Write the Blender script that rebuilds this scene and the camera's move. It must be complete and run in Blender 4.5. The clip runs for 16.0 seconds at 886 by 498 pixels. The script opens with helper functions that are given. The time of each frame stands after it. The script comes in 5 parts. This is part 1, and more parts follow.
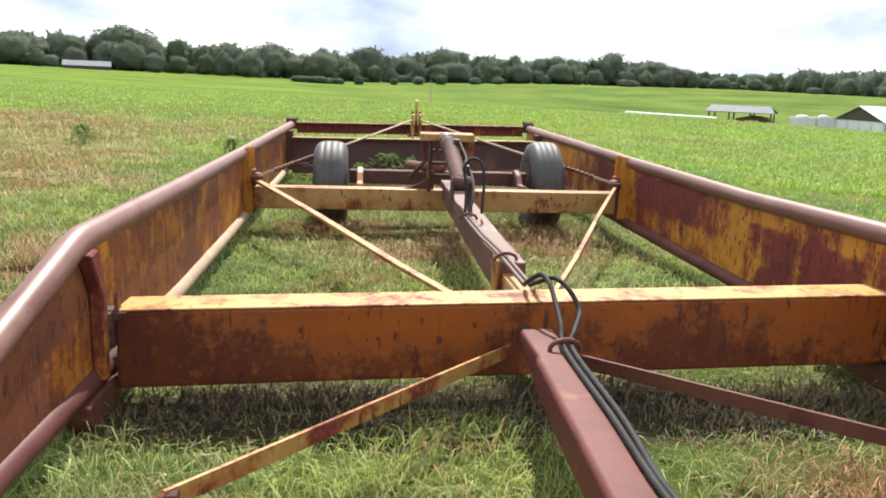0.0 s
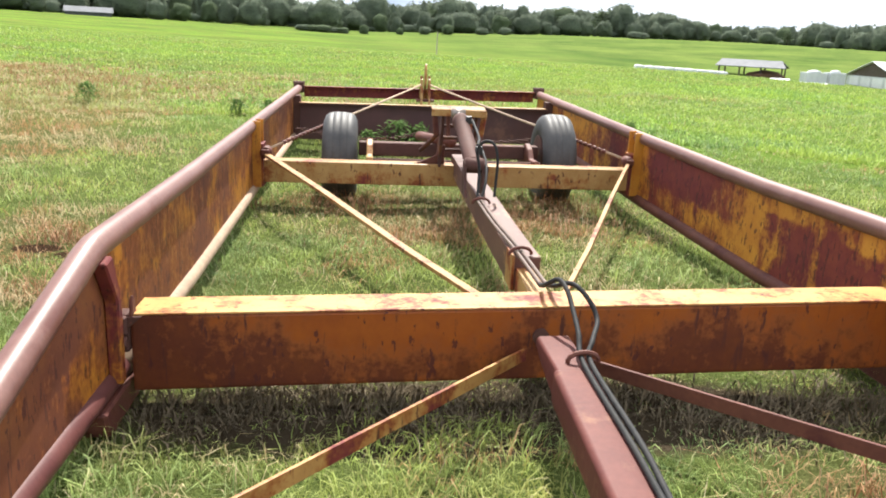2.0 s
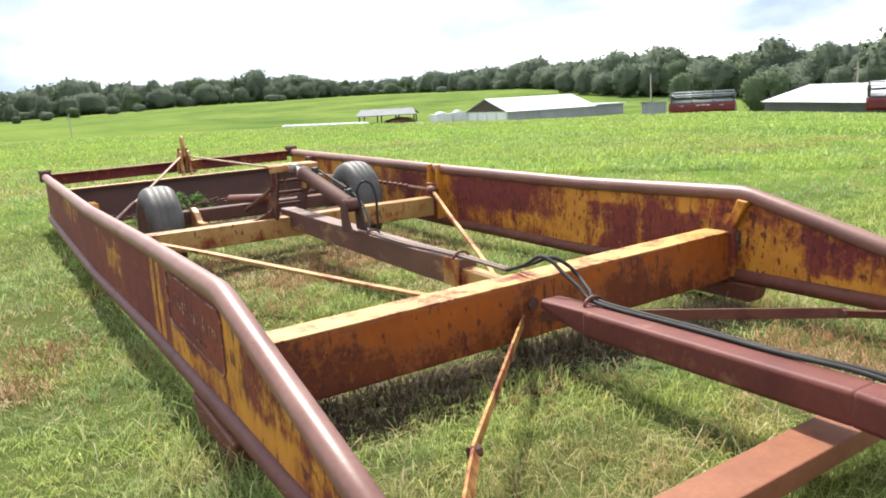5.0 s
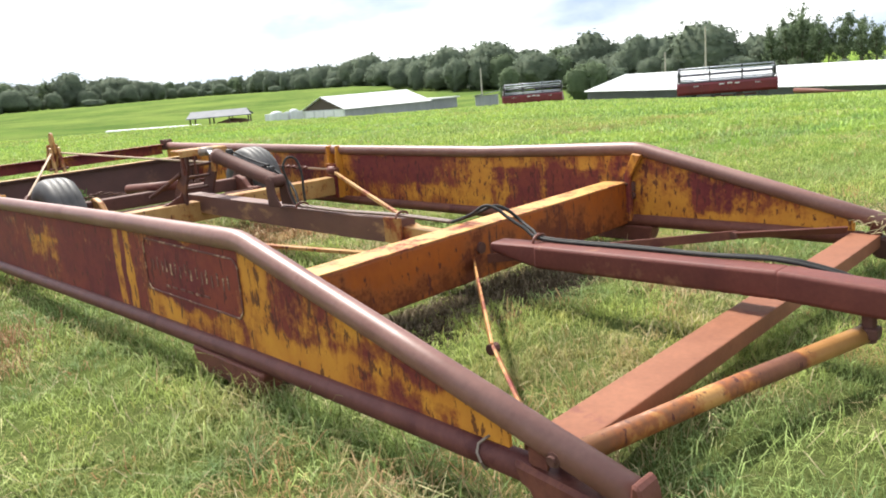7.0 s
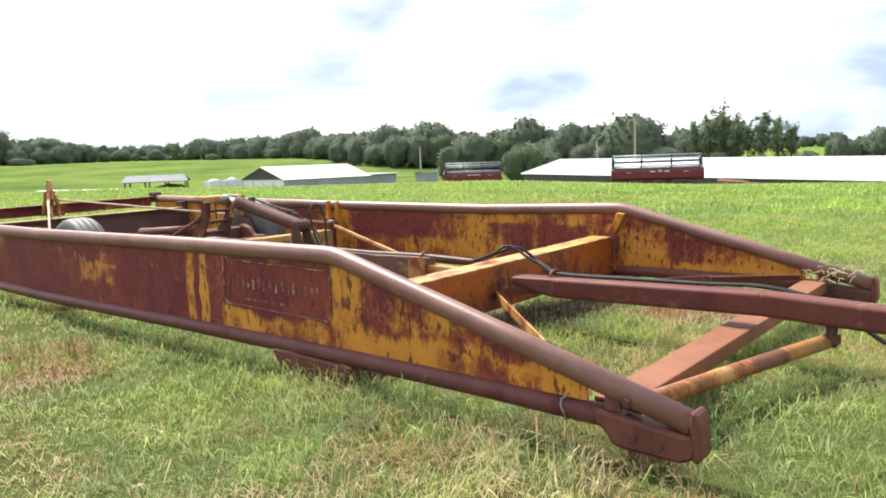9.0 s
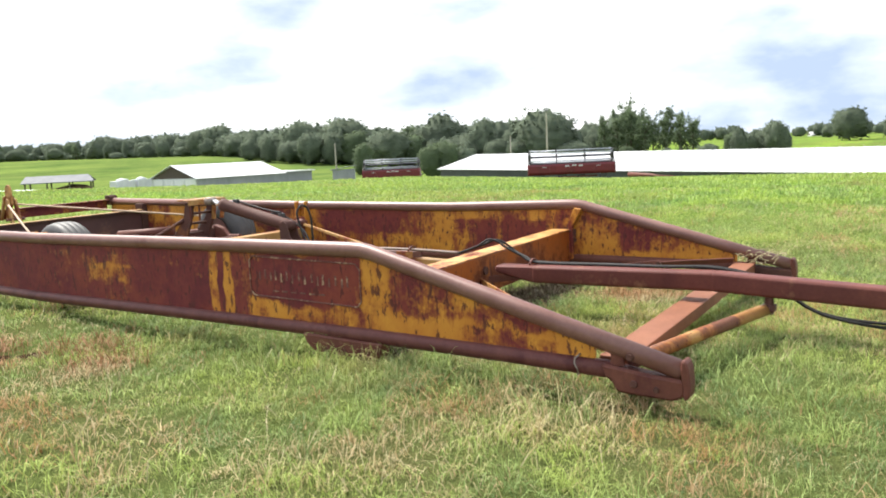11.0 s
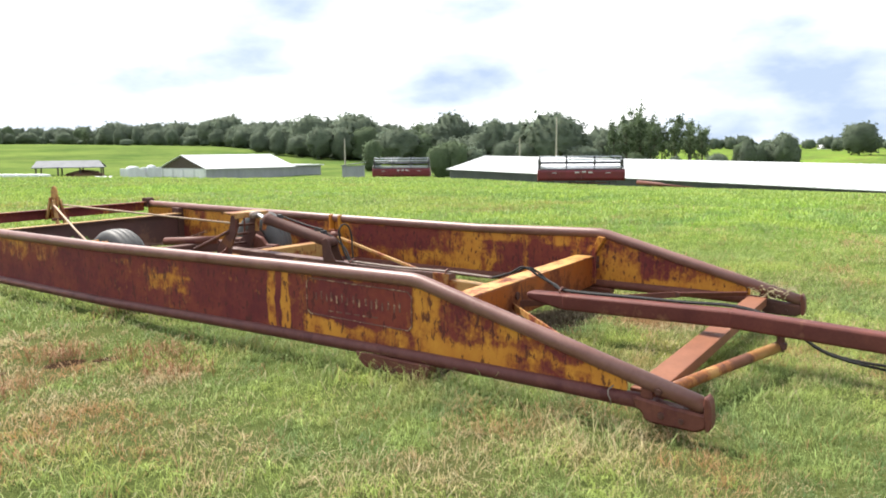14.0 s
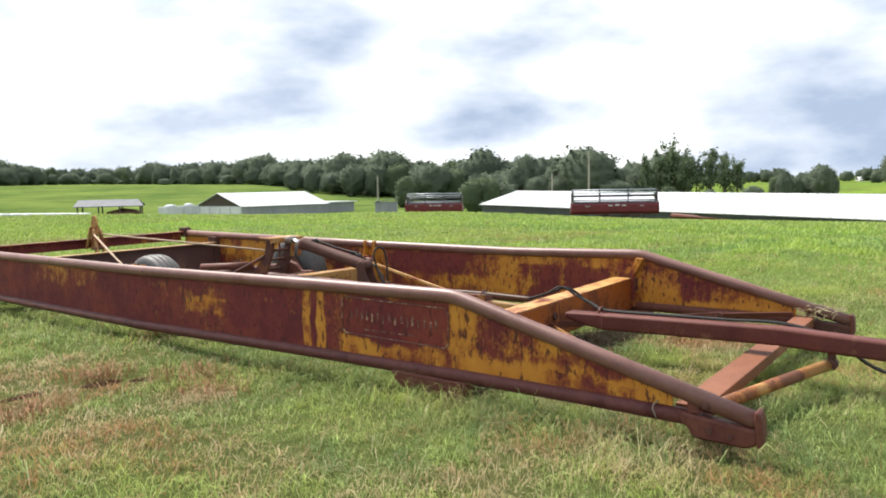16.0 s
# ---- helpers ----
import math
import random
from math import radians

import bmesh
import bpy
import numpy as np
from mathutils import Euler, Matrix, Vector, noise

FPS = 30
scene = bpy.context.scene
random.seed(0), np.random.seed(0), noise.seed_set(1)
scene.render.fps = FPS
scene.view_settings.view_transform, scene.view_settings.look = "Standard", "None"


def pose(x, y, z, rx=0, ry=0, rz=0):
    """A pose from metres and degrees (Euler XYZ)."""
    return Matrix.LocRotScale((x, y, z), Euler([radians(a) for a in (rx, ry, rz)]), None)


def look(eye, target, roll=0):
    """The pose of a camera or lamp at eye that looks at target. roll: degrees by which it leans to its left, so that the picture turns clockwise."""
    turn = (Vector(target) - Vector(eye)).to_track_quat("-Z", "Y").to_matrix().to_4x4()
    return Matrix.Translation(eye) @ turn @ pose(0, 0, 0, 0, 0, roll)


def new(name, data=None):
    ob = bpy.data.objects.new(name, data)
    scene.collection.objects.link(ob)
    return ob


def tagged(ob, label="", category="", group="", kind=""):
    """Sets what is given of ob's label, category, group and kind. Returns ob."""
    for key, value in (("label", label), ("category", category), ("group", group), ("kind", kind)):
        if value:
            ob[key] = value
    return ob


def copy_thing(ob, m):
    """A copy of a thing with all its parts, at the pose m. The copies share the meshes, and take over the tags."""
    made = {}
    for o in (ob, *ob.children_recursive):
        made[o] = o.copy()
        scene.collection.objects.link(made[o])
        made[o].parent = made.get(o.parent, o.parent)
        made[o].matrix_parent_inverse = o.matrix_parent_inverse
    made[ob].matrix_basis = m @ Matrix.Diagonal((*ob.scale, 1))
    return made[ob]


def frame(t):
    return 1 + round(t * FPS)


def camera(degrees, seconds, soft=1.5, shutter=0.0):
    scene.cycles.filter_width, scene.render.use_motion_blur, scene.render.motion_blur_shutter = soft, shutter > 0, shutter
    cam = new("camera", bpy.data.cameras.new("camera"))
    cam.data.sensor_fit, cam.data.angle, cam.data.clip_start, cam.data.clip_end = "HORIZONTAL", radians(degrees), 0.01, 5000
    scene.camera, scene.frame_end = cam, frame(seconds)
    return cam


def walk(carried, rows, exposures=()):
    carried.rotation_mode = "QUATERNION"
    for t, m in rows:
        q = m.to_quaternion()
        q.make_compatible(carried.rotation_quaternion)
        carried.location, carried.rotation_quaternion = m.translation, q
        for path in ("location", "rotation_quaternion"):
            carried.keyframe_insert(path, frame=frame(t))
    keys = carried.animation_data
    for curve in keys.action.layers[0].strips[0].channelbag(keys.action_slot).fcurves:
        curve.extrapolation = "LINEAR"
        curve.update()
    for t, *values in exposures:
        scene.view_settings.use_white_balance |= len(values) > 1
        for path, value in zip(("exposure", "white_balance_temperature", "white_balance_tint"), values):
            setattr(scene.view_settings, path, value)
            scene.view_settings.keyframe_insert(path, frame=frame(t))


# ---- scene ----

# ---------------------------------------------------------------- camera
cam = camera(59.2, 16.0, 1.9)
PATH = [
    (0, (-0.568, -2.623, 1.213), (-0.371, -0.674, 0.808), 2.3),
    (0.5, (-0.533, -2.58, 1.239), (-0.367, -0.644, 0.764), 2.4),
    (1, (-0.534, -2.558, 1.278), (-0.378, -0.631, 0.766), 1.7),
    (1.5, (-0.541, -2.545, 1.319), (-0.366, -0.629, 0.772), 2.2),
    (2, (-0.612, -2.545, 1.377), (-0.423, -0.624, 0.853), 2.9),
    (2.5, (-0.795, -2.558, 1.42), (-0.543, -0.626, 0.969), 1.3),
    (3, (-1.119, -2.585, 1.421), (-0.738, -0.68, 0.945), -0.8),
    (3.5, (-1.368, -2.647, 1.389), (-0.91, -0.74, 0.995), -1.15),
    (4, (-1.626, -2.747, 1.418), (-1.08, -0.865, 1.022), -1.15),
    (4.5, (-1.788, -2.769, 1.402), (-1.054, -0.955, 0.99), -2.0),
    (4.7, (-1.911, -2.788, 1.366), (-1.055, -1.021, 0.984), -2.8),
    (6.8, (-2.691, -2.867, 1.224), (-1.467, -1.344, 0.794), -4.2),
    (7, (-2.787, -2.848, 1.215), (-1.487, -1.383, 0.805), -4.9),
    (7.5, (-2.97, -2.853, 1.188), (-1.578, -1.462, 0.827), -2.0),
    (8, (-3.209, -2.922, 1.136), (-1.847, -1.482, 0.863), -2.5),
    (8.5, (-3.432, -2.98, 1.139), (-2.074, -1.532, 0.890), -3.1),
    (9, (-3.686, -2.971, 1.129), (-2.234, -1.614, 0.901), -2.1),
    (9.5, (-3.894, -2.993, 1.126), (-2.358, -1.737, 0.873), -1.0),
    (11.8, (-4.762, -3.034, 1.326), (-3.16, -1.86, 1.089), -2.6),
    (12, (-4.812, -3.057, 1.359), (-3.219, -1.874, 1.111), -1.6),
    (12.5, (-4.897, -3.103, 1.431), (-3.334, -1.885, 1.164), -1.1),
    (13, (-4.96, -3.107, 1.476), (-3.386, -1.899, 1.226), -0.7),
    (13.5, (-4.977, -3.098, 1.472), (-3.399, -1.898, 1.208), -1.3),
    (14, (-4.98, -3.075, 1.475), (-3.399, -1.877, 1.223), -0.5),
    (14.5, (-4.974, -3.05, 1.481), (-3.403, -1.836, 1.235), -0.2),
    (15, (-4.954, -3.03, 1.434), (-3.39, -1.805, 1.2), -0.7),
    (15.5, (-4.944, -3.023, 1.389), (-3.388, -1.782, 1.2), -1.4),
    (16, (-4.957, -3.026, 1.349), (-3.419, -1.757, 1.19), -1.1),
]
EXPOSURES = [(0.0, 0.85), (1.2, 1.03), (2.0, 1.09), (4.0, 1.16), (4.7, 1.08), (7.0, 1.02), (9.5, 1.02), (12.0, 0.95), (14.8, 0.95), (15.5, 0.92), (16.0, 0.64)]
walk(cam, [(t, look(eye, target, roll)) for t, eye, target, roll in PATH], EXPOSURES)

# ---------------------------------------------------------------- light
SUN_DIR = Vector((0.12, 0.80, 1.0)).normalized()
world = bpy.data.worlds.new("sky")
scene.world = world
world.use_nodes = True


def build_sky():
    nt = world.node_tree
    nt.nodes.clear()
    add = nt.nodes.new
    out, bg = add("ShaderNodeOutputWorld"), add("ShaderNodeBackground")
    sky = add("ShaderNodeTexSky")
    sky.sky_type, sky.sun_disc = "NISHITA", False
    sky.sun_elevation = math.asin(SUN_DIR.z)
    sky.sun_rotation = math.atan2(SUN_DIR.x, SUN_DIR.y)
    sky.dust_density, sky.altitude = 1.5, 100
    # white summer cloud over the blue
    coord, mp = add("ShaderNodeTexCoord"), add("ShaderNodeMapping")
    mp.inputs["Scale"].default_value = (1.0, 1.0, 2.5)
    mp.inputs["Location"].default_value = (3.7, 1.4, 0.3)
    n1 = add("ShaderNodeTexNoise")
    n1.inputs["Scale"].default_value, n1.inputs["Detail"].default_value, n1.inputs["Roughness"].default_value = 2.6, 7, 0.55
    ramp = add("ShaderNodeValToRGB")
    ramp.color_ramp.elements[0].position, ramp.color_ramp.elements[1].position = 0.27, 0.44
    n2 = add("ShaderNodeTexNoise")
    n2.inputs["Scale"].default_value, n2.inputs["Detail"].default_value = 4.2, 6
    ramp2 = add("ShaderNodeValToRGB")
    ramp2.color_ramp.elements[0].position, ramp2.color_ramp.elements[0].color = 0.31, (2.6, 3.2, 4.2, 1)
    ramp2.color_ramp.elements[1].position, ramp2.color_ramp.elements[1].color = 0.585, (7.2, 7.3, 7.4, 1)
    soft = ramp2.color_ramp.elements.new(0.47)
    soft.color = (4.9, 5.3, 6.0, 1)
    mix = add("ShaderNodeMix")
    mix.data_type = "RGBA"
    ln = nt.links.new
    ln(coord.outputs["Generated"], mp.inputs["Vector"])
    ln(mp.outputs["Vector"], n1.inputs["Vector"])
    ln(mp.outputs["Vector"], n2.inputs["Vector"])
    ln(n1.outputs["Fac"], ramp.inputs["Fac"])
    ln(n2.outputs["Fac"], ramp2.inputs["Fac"])
    ln(ramp.outputs["Color"], mix.inputs["Factor"])
    ln(sky.outputs["Color"], mix.inputs["A"])
    ln(ramp2.outputs["Color"], mix.inputs["B"])
    ln(mix.outputs["Result"], bg.inputs["Color"])
    bg.inputs["Strength"].default_value = 0.122
    ln(bg.outputs["Background"], out.inputs["Surface"])


build_sky()
sun_data = bpy.data.lights.new("sun", "SUN")
sun_data.energy, sun_data.angle, sun_data.color = 4.7, radians(0.6), (1.0, 0.95, 0.87)
sun = new("sun", sun_data)
sun.matrix_world = look((0, 0, 30), Vector((0, 0, 30)) - SUN_DIR)


# ---------------------------------------------------------------- materials
def fresh(name, rough=0.6, metal=0.0):
    m = bpy.data.materials.new(name)
    m.use_nodes = True
    bsdf = m.node_tree.nodes["Principled BSDF"]
    bsdf.inputs["Roughness"].default_value, bsdf.inputs["Metallic"].default_value = rough, metal
    return m, m.node_tree, bsdf


def noise_node(nt, src, scale, detail=5, rough=0.55, stretch=(1, 1, 1), shift=(0, 0, 0)):
    mp, n = nt.nodes.new("ShaderNodeMapping"), nt.nodes.new("ShaderNodeTexNoise")
    mp.inputs["Scale"].default_value, mp.inputs["Location"].default_value = stretch, shift
    n.inputs["Scale"].default_value, n.inputs["Detail"].default_value, n.inputs["Roughness"].default_value = scale, detail, rough
    nt.links.new(src, mp.inputs["Vector"])
    nt.links.new(mp.outputs["Vector"], n.inputs["Vector"])
    return n.outputs["Fac"]


def ramp_node(nt, fac, stops):
    r = nt.nodes.new("ShaderNodeValToRGB")
    e = r.color_ramp.elements
    while len(e) < len(stops):
        e.new(0.5)
    for el, (p, c) in zip(e, stops):
        el.position, el.color = p, (*c, 1) if len(c) == 3 else c
    nt.links.new(fac, r.inputs["Fac"])
    return r.outputs["Color"]


def grey(v):
    return (v, v, v)


def mix_node(nt, fac, a, b, blend="MIX"):
    m = nt.nodes.new("ShaderNodeMix")
    m.data_type, m.blend_type = "RGBA", blend
    for key, v in (("Factor", fac), ("A", a), ("B", b)):
        if isinstance(v, (tuple, float, int)):
            m.inputs[key].default_value = v if key == "Factor" else (*v, 1)
        else:
            nt.links.new(v, m.inputs[key])
    return m.outputs["Result"]


def math_node(nt, op, a, b=0.0):
    m = nt.nodes.new("ShaderNodeMath")
    m.operation, m.use_clamp = op, False
    for i, v in enumerate((a, b)):
        if isinstance(v, (float, int)):
            m.inputs[i].default_value = v
        else:
            nt.links.new(v, m.inputs[i])
    return m.outputs["Value"]


def bump_node(nt, bsdf, height, strength=0.3, dist=0.004):
    b = nt.nodes.new("ShaderNodeBump")
    b.inputs["Strength"].default_value, b.inputs["Distance"].default_value = strength, dist
    nt.links.new(height, b.inputs["Height"])
    nt.links.new(b.outputs["Normal"], bsdf.inputs["Normal"])


def coords(nt, kind="Object"):
    return nt.nodes.new("ShaderNodeTexCoord").outputs[kind]


YELLOW_A, YELLOW_B = (0.52, 0.235, 0.036), (0.40, 0.145, 0.024)
RUST_A, RUST_B = (0.128, 0.021, 0.025), (0.195, 0.040, 0.033)


def band_node(nt, value, lo, hi, soft):
    """1 between lo and hi, falling to 0 over soft."""
    def edge(p, q):
        m = nt.nodes.new("ShaderNodeMapRange")
        m.interpolation_type = "SMOOTHSTEP"
        m.inputs["From Min"].default_value, m.inputs["From Max"].default_value = p, q
        nt.links.new(value, m.inputs["Value"])
        return m.outputs["Result"]
    return math_node(nt, "MULTIPLY", edge(lo - soft, lo), math_node(nt, "SUBTRACT", 1.0, edge(hi, hi + soft)))


def rusty_paint(name, level, shift, patch=1.5, drip=0.5, rough=0.5, bands=(), tones=None, rusts=(RUST_A, RUST_B), chip=0.585):
    """Old yellow paint through which rust has come, with runs down the plate. level: how much is rust."""
    m, nt, bsdf = fresh(name, rough)
    bsdf.inputs["Specular IOR Level"].default_value = 0.24
    c = coords(nt)
    big = noise_node(nt, c, patch, 6, 0.6, (1, 1, 1.25), shift)
    runs = noise_node(nt, c, 1.0, 7, 0.68, (19, 19, 2.2), shift)
    fine = noise_node(nt, c, 42, 4, 0.6)
    mid = noise_node(nt, c, 7, 5, 0.65, (1, 1, 0.8), (shift[2], shift[0], 0))
    s = math_node(nt, "ADD", big, math_node(nt, "MULTIPLY", math_node(nt, "SUBTRACT", runs, 0.5), drip))
    s = math_node(nt, "ADD", s, math_node(nt, "MULTIPLY", math_node(nt, "SUBTRACT", mid, 0.5), 0.62))
    s = math_node(nt, "ADD", s, math_node(nt, "MULTIPLY", math_node(nt, "SUBTRACT", fine, 0.5), 0.30))
    if bands:
        sep = nt.nodes.new("ShaderNodeSeparateXYZ")
        wob = nt.nodes.new("ShaderNodeVectorMath")
        wob.operation = "MULTIPLY_ADD"
        tex = nt.nodes.new("ShaderNodeTexNoise")
        tex.inputs["Scale"].default_value, tex.inputs["Detail"].default_value = 4.0, 5
        nt.links.new(c, tex.inputs["Vector"])
        wob.inputs[1].default_value = (0.12, 0.12, 0.16)
        nt.links.new(tex.outputs["Color"], wob.inputs[0])
        nt.links.new(c, wob.inputs[2])
        nt.links.new(wob.outputs["Vector"], sep.inputs["Vector"])
        for amount, *zones in bands:
            zone = None
            for axis, p, q, soft in zones:
                off = 0.08 if axis == "Z" else 0.06
                one = band_node(nt, sep.outputs[axis], p + off, q + off, soft)
                zone = one if zone is None else math_node(nt, "MULTIPLY", zone, one)
            s = math_node(nt, "ADD", s, math_node(nt, "MULTIPLY", zone, amount))
    lo = 0.5 + (0.5 - level) * 0.5
    ta, tb = tones or (YELLOW_A, YELLOW_B)
    paint = mix_node(nt, ramp_node(nt, mid, [(0.35, grey(0)), (0.7, grey(1))]), ta, tb)
    rust = mix_node(nt, ramp_node(nt, mid, [(0.40, grey(0)), (0.68, grey(1))]), *rusts)
    blush = noise_node(nt, c, 3.2, 8, 0.72, (1, 0.7, 1.0), (shift[1], 3, shift[0]))
    rust = mix_node(nt, ramp_node(nt, blush, [(0.47, grey(0)), (0.68, grey(0.75))]), rust, (rusts[1][0] * 1.35, rusts[1][1] * 1.5, rusts[1][2] * 0.85))
    rust = mix_node(nt, ramp_node(nt, blush, [(0.30, grey(0.7)), (0.46, grey(0))]), rust, (rusts[0][0] * 0.62, rusts[0][1] * 0.7, rusts[0][2] * 1.0))
    rust = mix_node(nt, math_node(nt, "MULTIPLY", fine, 0.5), rust, tuple(v * 0.6 for v in rusts[0]))
    # soft staining, then rust breaking through, then dark runs along the edge of it
    stain = ramp_node(nt, s, [(lo - 0.13, grey(0)), (lo + 0.0, grey(0.9))])
    col = mix_node(nt, stain, paint, (0.25, 0.073, 0.020))
    mask = ramp_node(nt, s, [(lo - 0.03, grey(0)), (lo + 0.09, grey(1))])
    col = mix_node(nt, mask, col, rust)
    thin = noise_node(nt, c, 1.0, 5, 0.6, (34, 34, 4.5), (shift[1], shift[2], 2))
    edge = math_node(nt, "MULTIPLY", ramp_node(nt, s, [(lo - 0.20, grey(0)), (lo - 0.06, grey(1)), (lo + 0.3, grey(0.4))]),
                     ramp_node(nt, thin, [(0.60, grey(0)), (0.66, grey(1))]))
    col = mix_node(nt, edge, col, (0.065, 0.020, 0.018))
    chips = ramp_node(nt, noise_node(nt, c, 30, 4, 0.6, (1, 1, 0.42), shift), [(chip, grey(0)), (chip + 0.02, grey(1))])
    col = mix_node(nt, math_node(nt, "MULTIPLY", chips, 0.85), col, (0.070, 0.018, 0.016))
    nt.links.new(col, bsdf.inputs["Base Color"])
    nt.links.new(ramp_node(nt, mask, [(0, grey(0.45)), (1, grey(0.68))]), bsdf.inputs["Roughness"])
    bump_node(nt, bsdf, math_node(nt, "ADD", math_node(nt, "MULTIPLY", fine, 0.6), math_node(nt, "MULTIPLY", mask, -0.4)), 0.4, 0.003)
    return m


def mottled(name, a, b, scale=8, rough=0.6, metal=0.0, fine=40, bump=0.3, dist=0.003, stretch=(1, 1, 1), wear=None, level=0.62):
    m, nt, bsdf = fresh(name, rough, metal)
    c = coords(nt)
    n1 = noise_node(nt, c, scale, 6, 0.6, stretch)
    n2 = noise_node(nt, c, fine, 4, 0.6, stretch)
    col = mix_node(nt, ramp_node(nt, n1, [(0.32, grey(0)), (0.68, grey(1))]), a, b)
    col = mix_node(nt, math_node(nt, "MULTIPLY", ramp_node(nt, n2, [(0.3, grey(0)), (0.8, grey(1))]), 0.35), col, tuple(v * 0.5 for v in a))
    if wear:
        n3 = noise_node(nt, c, scale * 0.7, 7, 0.65, stretch, (5, 3, 1))
        col = mix_node(nt, ramp_node(nt, n3, [(level - 0.03, grey(0)), (level + 0.04, grey(1))]), col, wear)
    nt.links.new(col, bsdf.inputs["Base Color"])
    bump_node(nt, bsdf, n2, bump, dist)
    return m


PANEL_L = rusty_paint("worn_yellow_paint_outer", 0.64, (2.1, 4.0, 1.3), 1.5, 0.34, 0.5, (
    (0.15, ("Y", 1.3, 3.6, 0.3)), (0.24, ("Y", -0.09, 0.69, 0.06), ("Z", 0.41, 0.63, 0.03)), (-0.16, ("Y", -0.11, 0.71, 0.08), ("Z", 0.25, 0.36, 0.03)),
    (-0.32, ("Y", 0.93, 0.99, 0.025)), (-0.30, ("Y", 1.06, 1.12, 0.025)), (0.20, ("Y", 1.005, 1.045, 0.012)), (-0.20, ("Y", -0.34, -0.21, 0.05)), (-0.13, ("Y", -1.56, -0.41, 0.1)), (-0.10, ("Y", 1.19, 3.4, 0.2), ("Z", 0.50, 0.58, 0.04)),
    (0.10, ("Y", -1.16, -0.46, 0.15), ("Z", 0.38, 0.60, 0.06)), (-0.17, ("Y", -1.54, -0.41, 0.1), ("Z", 0.22, 0.36, 0.05)),
    (0.14, ("Y", -1.31, -0.86, 0.08), ("Z", 0.29, 0.33, 0.03)), (0.10, ("Y", 3.2, 7.0, 0.4)), (-0.16, ("Y", 4.3, 5.0, 0.2), ("Z", 0.50, 0.66, 0.05)), (-0.12, ("Y", 1.9, 2.4, 0.15), ("Z", 0.42, 0.50, 0.03))))
PANEL_IN = rusty_paint("stained_yellow_inside_paint", 0.62, (3.3, 8.2, 2.1), 1.9, 0.36, 0.5, (), ((0.50, 0.21, 0.03), (0.36, 0.13, 0.022)), ((0.17, 0.052, 0.026), (0.22, 0.075, 0.034)))
PANEL_R = rusty_paint("worn_yellow_paint_inner", 0.35, (7.3, 1.2, 5.1), 1.15, 0.30, 0.5, (
    (0.17, ("Y", 1.9, 2.9, 0.2), ("Z", 0.44, 0.62, 0.06)), (0.20, ("Y", 0.9, 1.3, 0.1), ("Z", 0.28, 0.55, 0.05)),
    (0.16, ("Y", 0.35, 0.7, 0.1), ("Z", 0.38, 0.56, 0.05)), (0.16, ("Y", -1.0, -0.45, 0.15), ("Z", 0.35, 0.52, 0.05)), (0.05, ("Y", 3.8, 4.8, 0.3))))
BEAM = rusty_paint("worn_yellow_paint_beam", 0.28, (0.4, 9.0, 3.3), 2.0, 0.3, chip=0.64)
BEAM_RUST = rusty_paint("rusty_beam_paint", 0.72, (3.4, 2.0, 8.3), 2.4, 0.3, chip=0.64)
# front face holds its shade in darker tones, most low down, besides real rust
BEAM_FRONT = rusty_paint("shaded_orange_beam_paint", 0.30, (1.4, 5.0, 7.3), 1.6, 0.16, 0.5, ((0.10, ("X", -1.5, -1.0, 0.3)), (0.17, ("Z", 0.10, 0.27, 0.20))), ((0.30, 0.080, 0.012), (0.21, 0.048, 0.011)), ((0.11, 0.028, 0.014), (0.155, 0.040, 0.014)), chip=0.64)
# lighter paint for the beam's top, with the sunlight in its tones
BEAM_TOP = rusty_paint("sunlit_beam_top_paint", 0.24, (4.4, 2.0, 1.3), 6.0, 0.1, 0.5, (), ((0.54, 0.31, 0.11), (0.48, 0.245, 0.075)), chip=0.64)
BRACE = rusty_paint("worn_yellow_bar_paint", 0.24, (6.0, 6.0, 2.0), 3.5, 0.06, 0.55, (), ((0.42, 0.255, 0.10), (0.32, 0.17, 0.06)), chip=0.64)
BRACE_OLD = rusty_paint("half_rusted_bar_paint", 0.42, (2.0, 6.0, 4.0), 4.5, 0.1, 0.55, (), ((0.44, 0.25, 0.085), (0.33, 0.155, 0.05)), chip=0.64)
CENTRE = mottled("brown_rust_beam", (0.15, 0.068, 0.048), (0.10, 0.041, 0.035), 4, 0.6, 0.0, 50, 0.4, 0.002, (1.6, 0.6, 1.6), (0.29, 0.165, 0.08), 0.60)
PIPE = rusty_paint("rusting_pipe_paint", 0.58, (1.0, 3.6, 2.0), 1.3, 0.03, 0.5, ((-0.30, ("X", -0.42, 0.1, 0.05)), (0.2, ("X", -0.62, -0.45, 0.05))), ((0.40, 0.21, 0.07), (0.29, 0.135, 0.045)), ((0.15, 0.058, 0.034), (0.20, 0.085, 0.046)), chip=0.64)
RAIL = mottled("weathered_brown_rail", (0.155, 0.064, 0.051), (0.215, 0.108, 0.088), 5, 0.46, 0.0, 55, 0.3, 0.002, wear=(0.125, 0.044, 0.033), level=0.62)
LOW_RAIL = mottled("dark_maroon_rail", (0.095, 0.031, 0.030), (0.145, 0.053, 0.046), 8, 0.5, 0.0, 60, 0.3, 0.002, wear=(0.075, 0.022, 0.022), level=0.58)
RUST = mottled("plain_rust", (0.100, 0.033, 0.025), (0.155, 0.056, 0.038), 7, 0.6, 0.0, 55, 0.5, 0.003, wear=(0.085, 0.025, 0.022), level=0.58)
